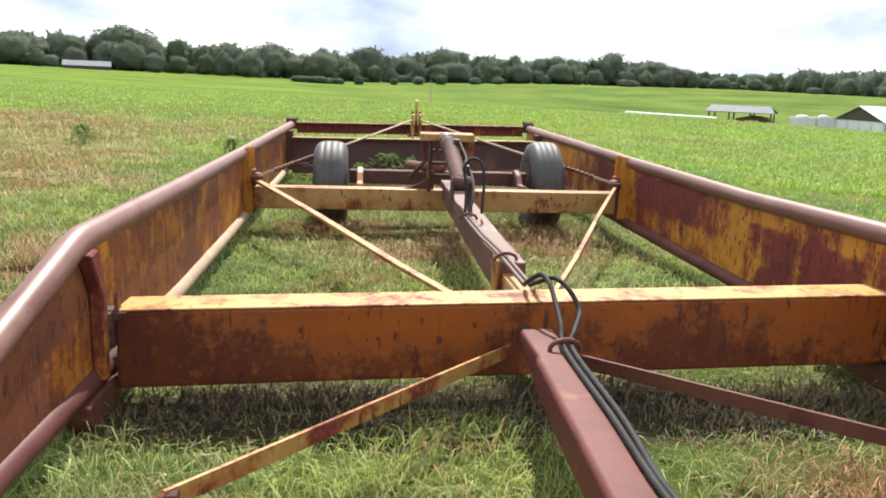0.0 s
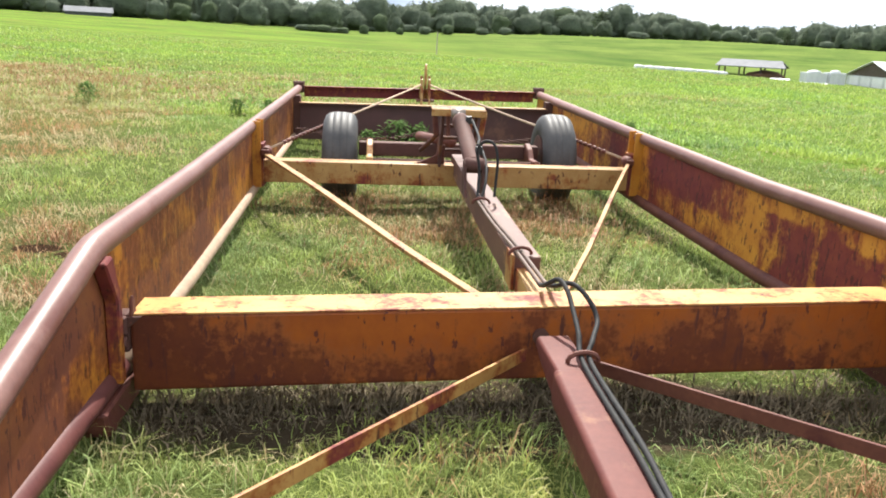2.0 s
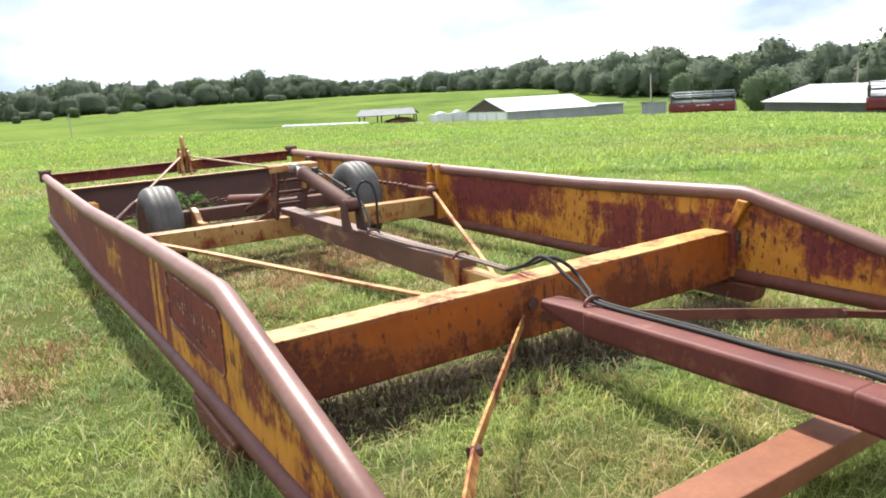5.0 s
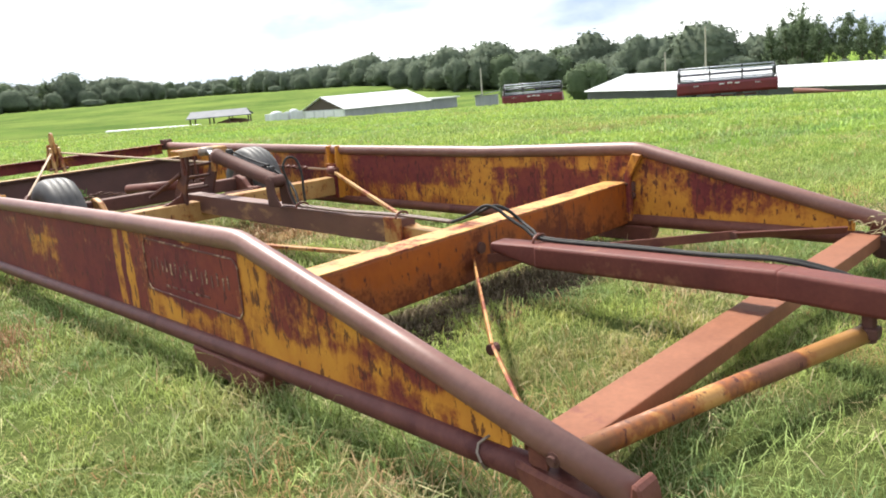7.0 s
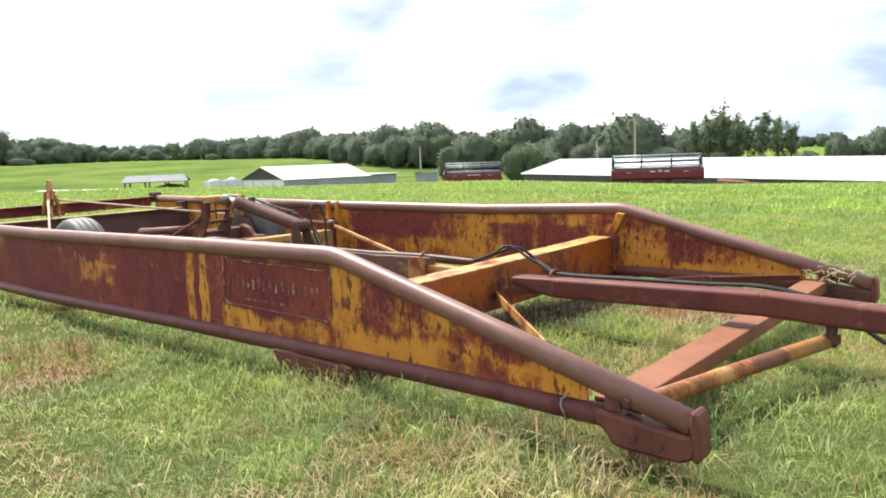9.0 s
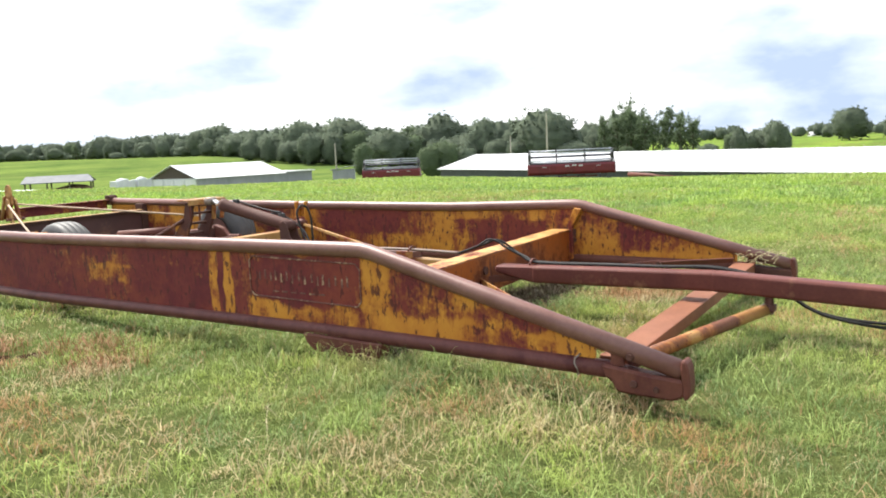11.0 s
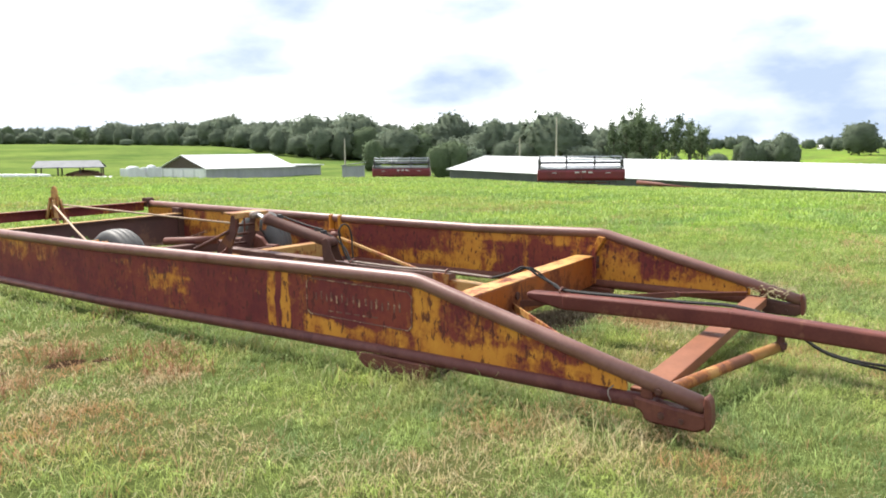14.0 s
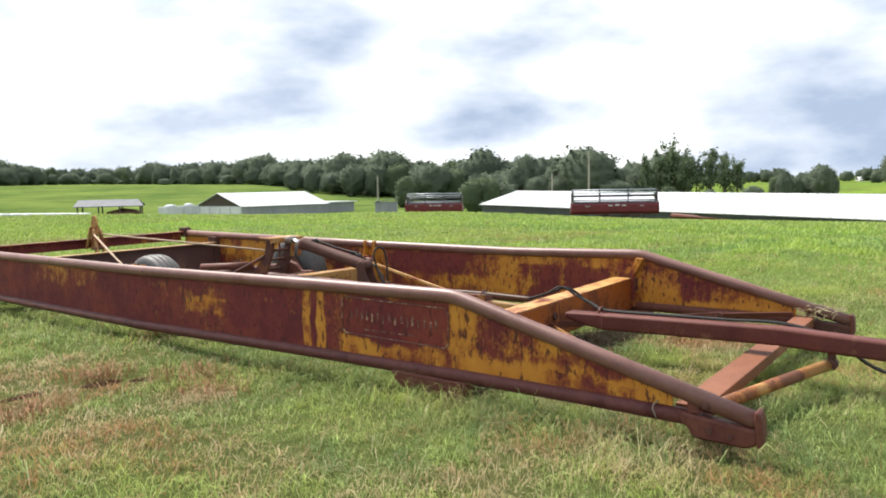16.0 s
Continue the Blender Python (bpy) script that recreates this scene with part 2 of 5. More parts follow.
PLANK = mottled("orange_brown_rust", (0.185, 0.070, 0.038), (0.25, 0.102, 0.056), 5, 0.65, 0.0, 55, 0.4, 0.002, wear=(0.15, 0.05, 0.034), level=0.62)
DARK_RUST = mottled("dark_rust", (0.075, 0.036, 0.030), (0.12, 0.052, 0.04), 5, 0.75, 0.0, 45, 0.5, 0.003, wear=(0.16, 0.07, 0.035), level=0.62)
TONGUE = mottled("worn_dark_rust", (0.095, 0.026, 0.023), (0.150, 0.046, 0.035), 4, 0.60, 0.0, 50, 0.5, 0.002, wear=(0.20, 0.090, 0.054), level=0.60)
RUBBER = mottled("tyre_rubber", (0.046, 0.045, 0.045), (0.078, 0.075, 0.072), 9, 0.6, 0.0, 60, 0.3, 0.002)
HOSE_DUSTY = mottled("dusty_hose_rubber", (0.15, 0.09, 0.065), (0.085, 0.052, 0.04), 20, 0.6, 0.0, 90, 0.2, 0.001)
HOSE = mottled("hose_rubber", (0.024, 0.024, 0.025), (0.042, 0.040, 0.038), 20, 0.6, 0.0, 90, 0.2, 0.001)
for dull in (TONGUE, RUST, PLANK, LOW_RAIL, DARK_RUST):
    dull.node_tree.nodes["Principled BSDF"].inputs["Specular IOR Level"].default_value = 0.25
HOSE.node_tree.nodes["Principled BSDF"].inputs["Specular IOR Level"].default_value = 0.12
BLADE_STEEL = mottled("purple_brown_scraper", (0.105, 0.042, 0.040), (0.072, 0.030, 0.030), 3, 0.6, 0.0, 45, 0.4, 0.002, wear=(0.15, 0.07, 0.05), level=0.64)
CHROME = fresh("cylinder_rod_chrome", 0.18, 1.0)[0]
CHROME.node_tree.nodes["Principled BSDF"].inputs["Base Color"].default_value = (0.75, 0.76, 0.78, 1)
STEEL = mottled("dull_steel", (0.30, 0.26, 0.23), (0.22, 0.16, 0.12), 12, 0.5, 0.5)
ROPE = mottled("straw_coloured_rod", (0.45, 0.33, 0.23), (0.33, 0.22, 0.15), 14, 0.8)
LETTERS = mottled("old_yellow_lettering", (0.16, 0.060, 0.044), (0.105, 0.034, 0.030), 26, 0.75, wear=(0.36, 0.24, 0.15), level=0.555)
WHITE_ROOF = mottled("white_metal_roof", (0.66, 0.67, 0.68), (0.58, 0.59, 0.60), 0.25, 0.4, 0.0, 4, 0.1, 0.01)
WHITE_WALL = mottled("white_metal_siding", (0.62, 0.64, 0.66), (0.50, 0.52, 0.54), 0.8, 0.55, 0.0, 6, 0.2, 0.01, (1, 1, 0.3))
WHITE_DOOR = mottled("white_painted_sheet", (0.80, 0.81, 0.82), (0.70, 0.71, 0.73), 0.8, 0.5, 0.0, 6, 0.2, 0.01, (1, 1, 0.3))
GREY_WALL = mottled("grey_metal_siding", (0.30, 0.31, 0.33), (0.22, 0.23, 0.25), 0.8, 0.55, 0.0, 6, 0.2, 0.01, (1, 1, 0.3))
GREY_ROOF = mottled("grey_tin_roof", (0.15, 0.16, 0.175), (0.10, 0.108, 0.12), 0.6, 0.8, 0.0, 5, 0.2, 0.01)
DARK_WOOD = mottled("dark_old_wood", (0.06, 0.045, 0.035), (0.10, 0.075, 0.055), 3, 0.85)
# shade under the long barn's eave is put into this wall colour
DARK_SHADED_SIDING = mottled("dark_shaded_siding", (0.065, 0.070, 0.078), (0.04, 0.044, 0.05), 0.8, 0.6)
POLE_WOOD = mottled("weathered_pole_wood", (0.46, 0.42, 0.37), (0.34, 0.30, 0.25), 4, 0.85)
RED = mottled("faded_red_paint", (0.16, 0.011, 0.021), (0.10, 0.008, 0.014), 1.5, 0.5, 0.0, 12, 0.2, 0.004)
BLACK = mottled("black_paint", (0.020, 0.020, 0.022), (0.035, 0.034, 0.034), 3, 0.5)
GREY_STEEL = mottled("grey_reel_steel", (0.50, 0.53, 0.58), (0.36, 0.39, 0.44), 3, 0.45, 0.3)
REEL = mottled("dark_reel_paint", (0.035, 0.040, 0.060), (0.06, 0.062, 0.075), 3, 0.5)
HAY = mottled("brown_hay", (0.16, 0.085, 0.045), (0.10, 0.055, 0.032), 2, 0.95, 0.0, 14, 0.6, 0.03)
BARK = mottled("tree_bark", (0.12, 0.095, 0.07), (0.075, 0.06, 0.045), 3, 0.9, 0.0, 12, 0.5, 0.02)


def leaf_material(name, a, b, c):
    m, nt, bsdf = fresh(name, 0.8)
    bsdf.inputs["Specular IOR Level"].default_value = 0.08
    g = nt.nodes.new("ShaderNodeNewGeometry").outputs["Random Per Island"]
    o = nt.nodes.new("ShaderNodeObjectInfo").outputs["Random"]
    col = ramp_node(nt, g, [(0.0, a), (0.6, b), (1.0, c)])
    col = mix_node(nt, math_node(nt, "MULTIPLY", o, 0.45), col, tuple(v * 0.68 for v in b))
    spots = noise_node(nt, coords(nt), 0.9, 5, 0.7)
    col = mix_node(nt, ramp_node(nt, spots, [(0.42, grey(0)), (0.66, grey(0.4))]), col, tuple(v * 0.62 for v in a))
    nt.links.new(col, bsdf.inputs["Base Color"])
    tr = nt.nodes.new("ShaderNodeBsdfTranslucent")
    nt.links.new(col, tr.inputs["Color"])
    mixer = nt.nodes.new("ShaderNodeMixShader")
    mixer.inputs["Fac"].default_value = 0.5
    nt.links.new(bsdf.outputs["BSDF"], mixer.inputs[1])
    nt.links.new(tr.outputs["BSDF"], mixer.inputs[2])
    nt.links.new(mixer.outputs["Shader"], nt.nodes["Material Output"].inputs["Surface"])
    return m


LEAF = leaf_material("tree_leaves", (0.150, 0.190, 0.140), (0.175, 0.218, 0.155), (0.205, 0.250, 0.172))
LEAF_LIGHT = leaf_material("light_tree_leaves", (0.140, 0.185, 0.108), (0.155, 0.205, 0.116), (0.170, 0.225, 0.128))
WEED = leaf_material("weed_leaves", (0.11, 0.19, 0.055), (0.14, 0.23, 0.065), (0.18, 0.28, 0.09))


DRY_SPOTS = ((-2.3, 2.6, 0.8, 0.45, 0.20), (-2.8, 1.85, 0.8, 0.35, 0.17), (-2.3, 1.2, 0.4, 0.25, 0.18), (-0.5, 3.0, 1.1, 1.0, 0.24), (0.6, 2.9, 0.6, 0.8, 0.20),
             (-7, 18, 6, 7, 0.14), (-3.0, -0.2, 0.6, 0.4, 0.10), (1.0, -0.75, 0.5, 0.4, 0.2), (0.0, 1.5, 1.5, 1.2, 0.07), (-5.5, 6.5, 3, 3.5, 0.13), (-4.5, 9, 2.5, 3, 0.06), (-0.6, 13, 3, 2, 0.10), (-6.5, 8, 4.5, 7, 0.11), (-10, 14, 6, 7, 0.10), (14, 12, 13, 13, -0.16), (-2.4, -1.7, 1.5, 0.9, 0.12))

# bare soil: place and reach
SCRAPES = ((-2.50, 1.93, 0.16, 0.10), (-2.27, 1.84, 0.12, 0.07), (-2.95, 2.05, 0.16, 0.06))


def spot_node(nt, c, x, y, rx, ry):
    """1 inside an oval on the ground, fading out at its rim."""
    mp, ln = nt.nodes.new("ShaderNodeMapping"), nt.nodes.new("ShaderNodeVectorMath")
    mp.inputs["Scale"].default_value, mp.inputs["Location"].default_value = (1 / rx, 1 / ry, 0), (-x / rx, -y / ry, 0)
    ln.operation = "LENGTH"
    nt.links.new(c, mp.inputs["Vector"])
    nt.links.new(mp.outputs["Vector"], ln.inputs[0])
    m = nt.nodes.new("ShaderNodeMapRange")
    m.interpolation_type = "SMOOTHSTEP"
    m.inputs["From Min"].default_value, m.inputs["From Max"].default_value = 1.25, 0.45
    nt.links.new(ln.outputs["Value"], m.inputs["Value"])
    return m.outputs["Result"]


def field_tint(nt, c):
    """How far the field has turned to straw, from 0 to 1, by place."""
    a = noise_node(nt, c, 0.28, 5, 0.65, (1, 1, 0), (11.3, 4.2, 0))
    b = noise_node(nt, c, 1.4, 4, 0.6, (1, 1, 0), (2.0, 7.7, 0))
    s = math_node(nt, "ADD", a, math_node(nt, "MULTIPLY", math_node(nt, "SUBTRACT", b, 0.5), 0.5))
    for x, y, rx, ry, amount in DRY_SPOTS:
        s = math_node(nt, "ADD", s, math_node(nt, "MULTIPLY", spot_node(nt, c, x, y, rx, ry), amount))
    return ramp_node(nt, s, [(0.50, grey(0)), (0.74, grey(1))])


def ground_material():
    m, nt, bsdf = fresh("meadow_ground", 0.95)
    bsdf.inputs["Specular IOR Level"].default_value = 0.0
    c = coords(nt)
    straw = field_tint(nt, c)
    fine = noise_node(nt, c, 14, 7, 0.75, (1, 1, 0))
    wide = noise_node(nt, c, 0.045, 6, 0.65, (1, 1, 0))
    grain = noise_node(nt, c, 0.9, 9, 0.8, (1, 1, 0), (3, 8, 0))
    green = mix_node(nt, ramp_node(nt, wide, [(0.38, grey(0)), (0.62, grey(1))]), (0.150, 0.255, 0.038), (0.190, 0.292, 0.044))
    green = mix_node(nt, ramp_node(nt, grain, [(0.38, grey(0)), (0.68, grey(1))]), green, (0.105, 0.175, 0.038))
    dry = mix_node(nt, ramp_node(nt, fine, [(0.3, grey(0)), (0.7, grey(1))]), (0.22, 0.155, 0.075), (0.11, 0.075, 0.040))
    col = mix_node(nt, math_node(nt, "MULTIPLY", straw, 0.8), green, dry)
    far_dry = noise_node(nt, c, 0.02, 6, 0.7, (1, 3, 0), (5, 2, 0))
    col = mix_node(nt, math_node(nt, "MULTIPLY", ramp_node(nt, far_dry, [(0.48, grey(0)), (0.66, grey(1))]), 0.4), col, (0.165, 0.150, 0.055))
    swath = noise_node(nt, c, 0.045, 9, 0.75, (1, 1.3, 0), (9, 4, 0))
    col = mix_node(nt, ramp_node(nt, swath, [(0.44, grey(0)), (0.58, grey(0.85))]), col, (0.088, 0.132, 0.036))
    russet = noise_node(nt, c, 0.07, 8, 0.75, (1, 1.4, 0), (2, 15, 0))
    col = mix_node(nt, ramp_node(nt, russet, [(0.54, grey(0)), (0.66, grey(0.5))]), col, (0.19, 0.135, 0.062))
    thatch = mix_node(nt, ramp_node(nt, noise_node(nt, c, 85, 6, 0.8, (1, 1, 0)), [(0.42, grey(0)), (0.60, grey(1))]), (0.038, 0.045, 0.018), (0.165, 0.180, 0.070))
    col = mix_node(nt, math_node(nt, "MULTIPLY", spot_node(nt, c, -1.5, 1.0, 9, 8), 0.75), col, thatch)
    hollow = math_node(nt, "MULTIPLY", spot_node(nt, c, 112, 205, 150, 150), 0.8)
    lush = mix_node(nt, ramp_node(nt, noise_node(nt, c, 0.03, 9, 0.78, (1, 1.6, 0), (4, 1, 0)), [(0.40, grey(0)), (0.60, grey(1))]), (0.058, 0.098, 0.030), (0.15, 0.195, 0.055))
    col = mix_node(nt, hollow, col, lush)
    # shade before the front beam put into the ground colour, over bare soil
    beam_shade = math_node(nt, "ADD", spot_node(nt, c, -0.1, -0.06, 1.6, 0.34), math_node(nt, "SUBTRACT", fine, 0.5))
    col = mix_node(nt, ramp_node(nt, beam_shade, [(0.2, grey(0)), (0.6, grey(0.95))]), col, (0.070, 0.052, 0.036))
    for x, y, rx, ry in SCRAPES:
        hole = math_node(nt, "ADD", spot_node(nt, c, x, y, rx, ry), math_node(nt, "MULTIPLY", math_node(nt, "SUBTRACT", fine, 0.5), 0.8))
        col = mix_node(nt, ramp_node(nt, hole, [(0.35, grey(0)), (0.6, grey(0.95))]), col, (0.055, 0.030, 0.020))
    nt.links.new(col, bsdf.inputs["Base Color"])
    bump_node(nt, bsdf, math_node(nt, "ADD", fine, grain), 0.8, 0.08)
    return m


def blade_material(name, a, b, dry_a, dry_b, red, dryness=0.0, even=0.0):
    m, nt, bsdf = fresh(name, 0.6)
    bsdf.inputs["Specular IOR Level"].default_value = 0.2
    c = coords(nt)
    rnd = nt.nodes.new("ShaderNodeNewGeometry").outputs["Random Per Island"]
    rnd2 = math_node(nt, "FRACT", math_node(nt, "MULTIPLY", rnd, 37.0))
    rnd2 = math_node(nt, "ADD", math_node(nt, "MULTIPLY", rnd2, 1 - even), dryness + 0.5 * even)
    tuft = noise_node(nt, c, 3.2, 4, 0.6, (1, 1, 0.2), (4, 9, 0))
    patch = noise_node(nt, c, 0.7, 3, 0.6, (1, 1, 0), (8, 1, 0))
    green = ramp_node(nt, rnd, [(0.0, tuple(v * 0.7 for v in a)), (0.35, a), (0.7, b), (1.0, tuple(v * 1.55 for v in b))])
    green = mix_node(nt, ramp_node(nt, tuft, [(0.42, grey(0)), (0.58, grey(0.85))]), green, (a[0] * 0.62, a[1] * 0.72, a[2] * 0.95))
    green = mix_node(nt, ramp_node(nt, patch, [(0.47, grey(0)), (0.60, grey(0.8))]), green, (b[0] * 1.18, b[1] * 1.12, b[2] * 0.75))
    far_patch = noise_node(nt, c, 0.13, 4, 0.6, (1, 1, 0), (6, 3, 0))
    green = mix_node(nt, ramp_node(nt, far_patch, [(0.42, grey(0)), (0.62, grey(0.7))]), green, (0.36, 0.43, 0.115))
    russet = noise_node(nt, c, 0.11, 6, 0.7, (1, 2.0, 0), (2, 15, 0))
    green = mix_node(nt, ramp_node(nt, russet, [(0.54, grey(0)), (0.66, grey(0.55))]), green, red)
    dry = ramp_node(nt, rnd, [(0.0, dry_a), (1.0, dry_b)])
    dry = mix_node(nt, ramp_node(nt, noise_node(nt, c, 1.0, 3, 0.6, (1, 1, 0), (1, 6, 0)), [(0.45, grey(0)), (0.58, grey(0.85))]), dry, red)
    pick = math_node(nt, "ADD", math_node(nt, "MULTIPLY", field_tint(nt, c), 0.55), math_node(nt, "MULTIPLY", rnd2, 0.52))
    pick = math_node(nt, "ADD", pick, math_node(nt, "MULTIPLY", math_node(nt, "SUBTRACT", tuft, 0.5), 0.5))
    col = mix_node(nt, ramp_node(nt, pick, [(0.47, grey(0)), (0.63, grey(0.9))]), green, dry)
    nt.links.new(col, bsdf.inputs["Base Color"])
    tr = nt.nodes.new("ShaderNodeBsdfTranslucent")
    nt.links.new(col, tr.inputs["Color"])
    mixer = nt.nodes.new("ShaderNodeMixShader")
    mixer.inputs["Fac"].default_value = 0.35
    nt.links.new(bsdf.outputs["BSDF"], mixer.inputs[1])
    nt.links.new(tr.outputs["BSDF"], mixer.inputs[2])
    nt.links.new(mixer.outputs["Shader"], nt.nodes["Material Output"].inputs["Surface"])
    return m


GROUND = ground_material()
STRAW = mottled("dead_straw", (0.42, 0.36, 0.20), (0.30, 0.25, 0.13), 5, 0.7)
SHADE_GRASS = mottled("shade_brown_grass", (0.19, 0.145, 0.085), (0.12, 0.095, 0.055), 5, 0.85)
DRY = mottled("red_dry_grass", (0.42, 0.22, 0.10), (0.30, 0.135, 0.062), 6, 0.7)
BLADE = blade_material("grass_blades", (0.200, 0.285, 0.085), (0.325, 0.415, 0.145), (0.40, 0.28, 0.145), (0.64, 0.53, 0.33), (0.40, 0.19, 0.09), 0.11)
BLADE_FAR = blade_material("field_grass_blades", (0.265, 0.385, 0.090), (0.310, 0.430, 0.112), (0.36, 0.35, 0.14), (0.42, 0.42, 0.19), (0.32, 0.23, 0.11), -0.12, 0.4)


# ---------------------------------------------------------------- mesh tools
def part(name, bm, material, parent=None, label="", smooth=False):
    me = bpy.data.meshes.new(name)
    if smooth:
        for f in bm.faces:
            f.smooth = True
    bm.to_mesh(me)
    bm.free()
    me.materials.append(material)
    ob = new(name, me)
    if parent is not None:
        ob.parent = parent
    if label:
        ob["label"] = label
    return ob


def thing(name, label, category, group="", at=(0, 0, 0), turn=0):
    ob = new(name)
    ob.empty_display_size = 0.2
    ob.matrix_basis = pose(*at, 0, 0, turn)
    return tagged(ob, label, category, group)


def box(bm, lo, hi, bevel=0.0, m=None):
    """A bevelled box from corner to corner, laid into bm by m."""
    lo, hi = Vector(lo), Vector(hi)
    mm = Matrix.Translation((lo + hi) / 2) @ Matrix.Diagonal((*(hi - lo), 1))
    geo = bmesh.ops.create_cube(bm, size=1, matrix=mm)
    if bevel:
        es = {e for v in geo["verts"] for e in v.link_edges}
        geo = bmesh.ops.bevel(bm, geom=list(es), offset=bevel, segments=2, affect="EDGES", profile=0.6)
    if m is not None:
        bmesh.ops.transform(bm, matrix=m, verts=list({v for v in geo["verts"]}))
    return bm


def frame_along(a, b, roll=0.0):
    """A matrix whose y runs from a to b, with x level."""
    a, b = Vector(a), Vector(b)
    y = (b - a).normalized()
    x = y.cross(Vector((0, 0, 1)))
    x = x.normalized() if x.length > 1e-4 else Vector((1, 0, 0))
    z = x.cross(y)
    m = Matrix((x, y, z)).transposed().to_4x4()
    m.translation = a
    return m @ Matrix.Rotation(roll, 4, "Y")


def bar(bm, a, b, wide, deep, bevel=0.004, roll=0.0):
    """A flat or square bar from a to b."""
    n = (Vector(b) - Vector(a)).length
    return box(bm, (-wide / 2, 0, -deep / 2), (wide / 2, n, deep / 2), bevel, frame_along(a, b, roll))


def tube(bm, pts, radius, sides=14, caps=True, radii=None):
    """A round tube through the points."""
    pts = [Vector(p) for p in pts]
    rings, side = [], None
    for i, p in enumerate(pts):
        d = (pts[min(i + 1, len(pts) - 1)] - pts[max(i - 1, 0)]).normalized()
        if side is None:
            side = d.cross(Vector((0, 0, 1)))
            side = side.normalized() if side.length > 1e-3 else Vector((1, 0, 0))
        side = (side - d * side.dot(d)).normalized()
        up = d.cross(side)
        r = radii[i] if radii else radius
        rings.append([bm.verts.new(p + r * (math.cos(k * math.tau / sides) * side + math.sin(k * math.tau / sides) * up)) for k in range(sides)])
    for a, b in zip(rings, rings[1:]):
        for k in range(sides):
            bm.faces.new((a[k], a[(k + 1) % sides], b[(k + 1) % sides], b[k]))
    if caps:
        bm.faces.new(rings[0][::-1])
        bm.faces.new(rings[-1])
    bmesh.ops.recalc_face_normals(bm, faces=bm.faces[:])
    return bm


def smooth_path(pts, n=8):
    """A smooth curve through a few points."""
    pts = [Vector(p) for p in pts]
    out = []
    for i in range(len(pts) - 1):
        p0, p1, p2, p3 = pts[max(i - 1, 0)], pts[i], pts[i + 1], pts[min(i + 2, len(pts) - 1)]
        for k in range(n):
            t = k / n
            out.append(0.5 * (2 * p1 + (p2 - p0) * t + (2 * p0 - 5 * p1 + 4 * p2 - p3) * t * t + (3 * p1 - p0 - 3 * p2 + p3) * t ** 3))
    return out + [pts[-1]]


def plate(bm, outline, axis, at, thick, bevel=0.0):
    """A plate of the given outline, square to the axis, centred on at."""
    def place(u, v, w):
        return {"x": (w, u, v), "y": (u, w, v), "z": (u, v, w)}[axis]
    a = [bm.verts.new(place(u, v, at - thick / 2)) for u, v in outline]
    b = [bm.verts.new(place(u, v, at + thick / 2)) for u, v in outline]
    faces = [bm.faces.new(a[::-1]), bm.faces.new(b)]
    for i in range(len(a)):
        j = (i + 1) % len(a)
        faces.append(bm.faces.new((a[i], a[j], b[j], b[i])))
    bmesh.ops.recalc_face_normals(bm, faces=faces)
    if bevel:
        es = {e for f in faces for e in f.edges}
        bmesh.ops.bevel(bm, geom=list(es), offset=bevel, segments=1, affect="EDGES")
    return bm


def spin(bm, profile, centre, axis="x", steps=32):
    """A body of revolution: profile of (along, radius) about the axis through centre."""
    c = Vector(centre)
    rings = []
    for u, r in profile:
        ring = []
        for k in range(steps):
            a = k * math.tau / steps
            p = {"x": (u, r * math.cos(a), r * math.sin(a)), "z": (r * math.cos(a), r * math.sin(a), u), "y": (r * math.cos(a), u, r * math.sin(a))}[axis]
            ring.append(bm.verts.new(c + Vector(p)))
        rings.append(ring)
    for a, b in zip(rings, rings[1:]):
        for k in range(steps):
            bm.faces.new((a[k], a[(k + 1) % steps], b[(k + 1) % steps], b[k]))
    bm.faces.new(rings[0][::-1])
    bm.faces.new(rings[-1])
    bmesh.ops.recalc_face_normals(bm, faces=bm.faces[:])
    return bm


def soup(name, verts, tris, material, smooth=False, normals=None):
    """A mesh of triangles from two arrays."""
    verts, tris = np.asarray(verts, np.float32), np.asarray(tris, np.int32)
    me = bpy.data.meshes.new(name)
    me.vertices.add(len(verts))
    me.vertices.foreach_set("co", verts.ravel())
    me.loops.add(tris.size)
    me.loops.foreach_set("vertex_index", tris.ravel())
    me.polygons.add(len(tris))
    me.polygons.foreach_set("loop_start", np.arange(0, tris.size, 3, dtype=np.int32))
    if smooth:
        me.polygons.foreach_set("use_smooth", np.ones(len(tris), bool))
    me.update(calc_edges=True)
    if normals is not None:
        me.normals_split_custom_set_from_vertices(normals)
    me.materials.append(material)
    return me


def B():
    return bmesh.new()


# ---------------------------------------------------------------- ground
MID = (-2.5, -2.5)
TURNS = (-180, -60, -24, 0, 14, 25, 36, 50, 65, 86, 130, 180)
LIE = (
    (14, (0.0,) * 12),
    (55, (0, 0.3, 0.3, 0.05, -0.05, -0.15, -0.5, -0.6, -1.36, -1.80, -0.4, 0)),
    (120, (0, 0, 0.4, -1.0, -2.0, -2.6, -3.3, -3.7, -4.5, -5.3, -2, 0)),
    (165, (0.7, 0.4, 1.1, -0.3, -1.1, -2.3, -3.0, -3.1, -3.7, -4.5, -1, 0.7)),
    (250, (2, 1, 3.0, 1.8, 3.4, 3.7, 3.0, 0.0, -1.0, -0.9, 1, 2)),
    (700, (6, 4, 6, 5, 9, 9.5, 8, 4, 3, 1.5, 4, 6)),
    (2600, (9,) * 12),
)
SOIL = 0.095


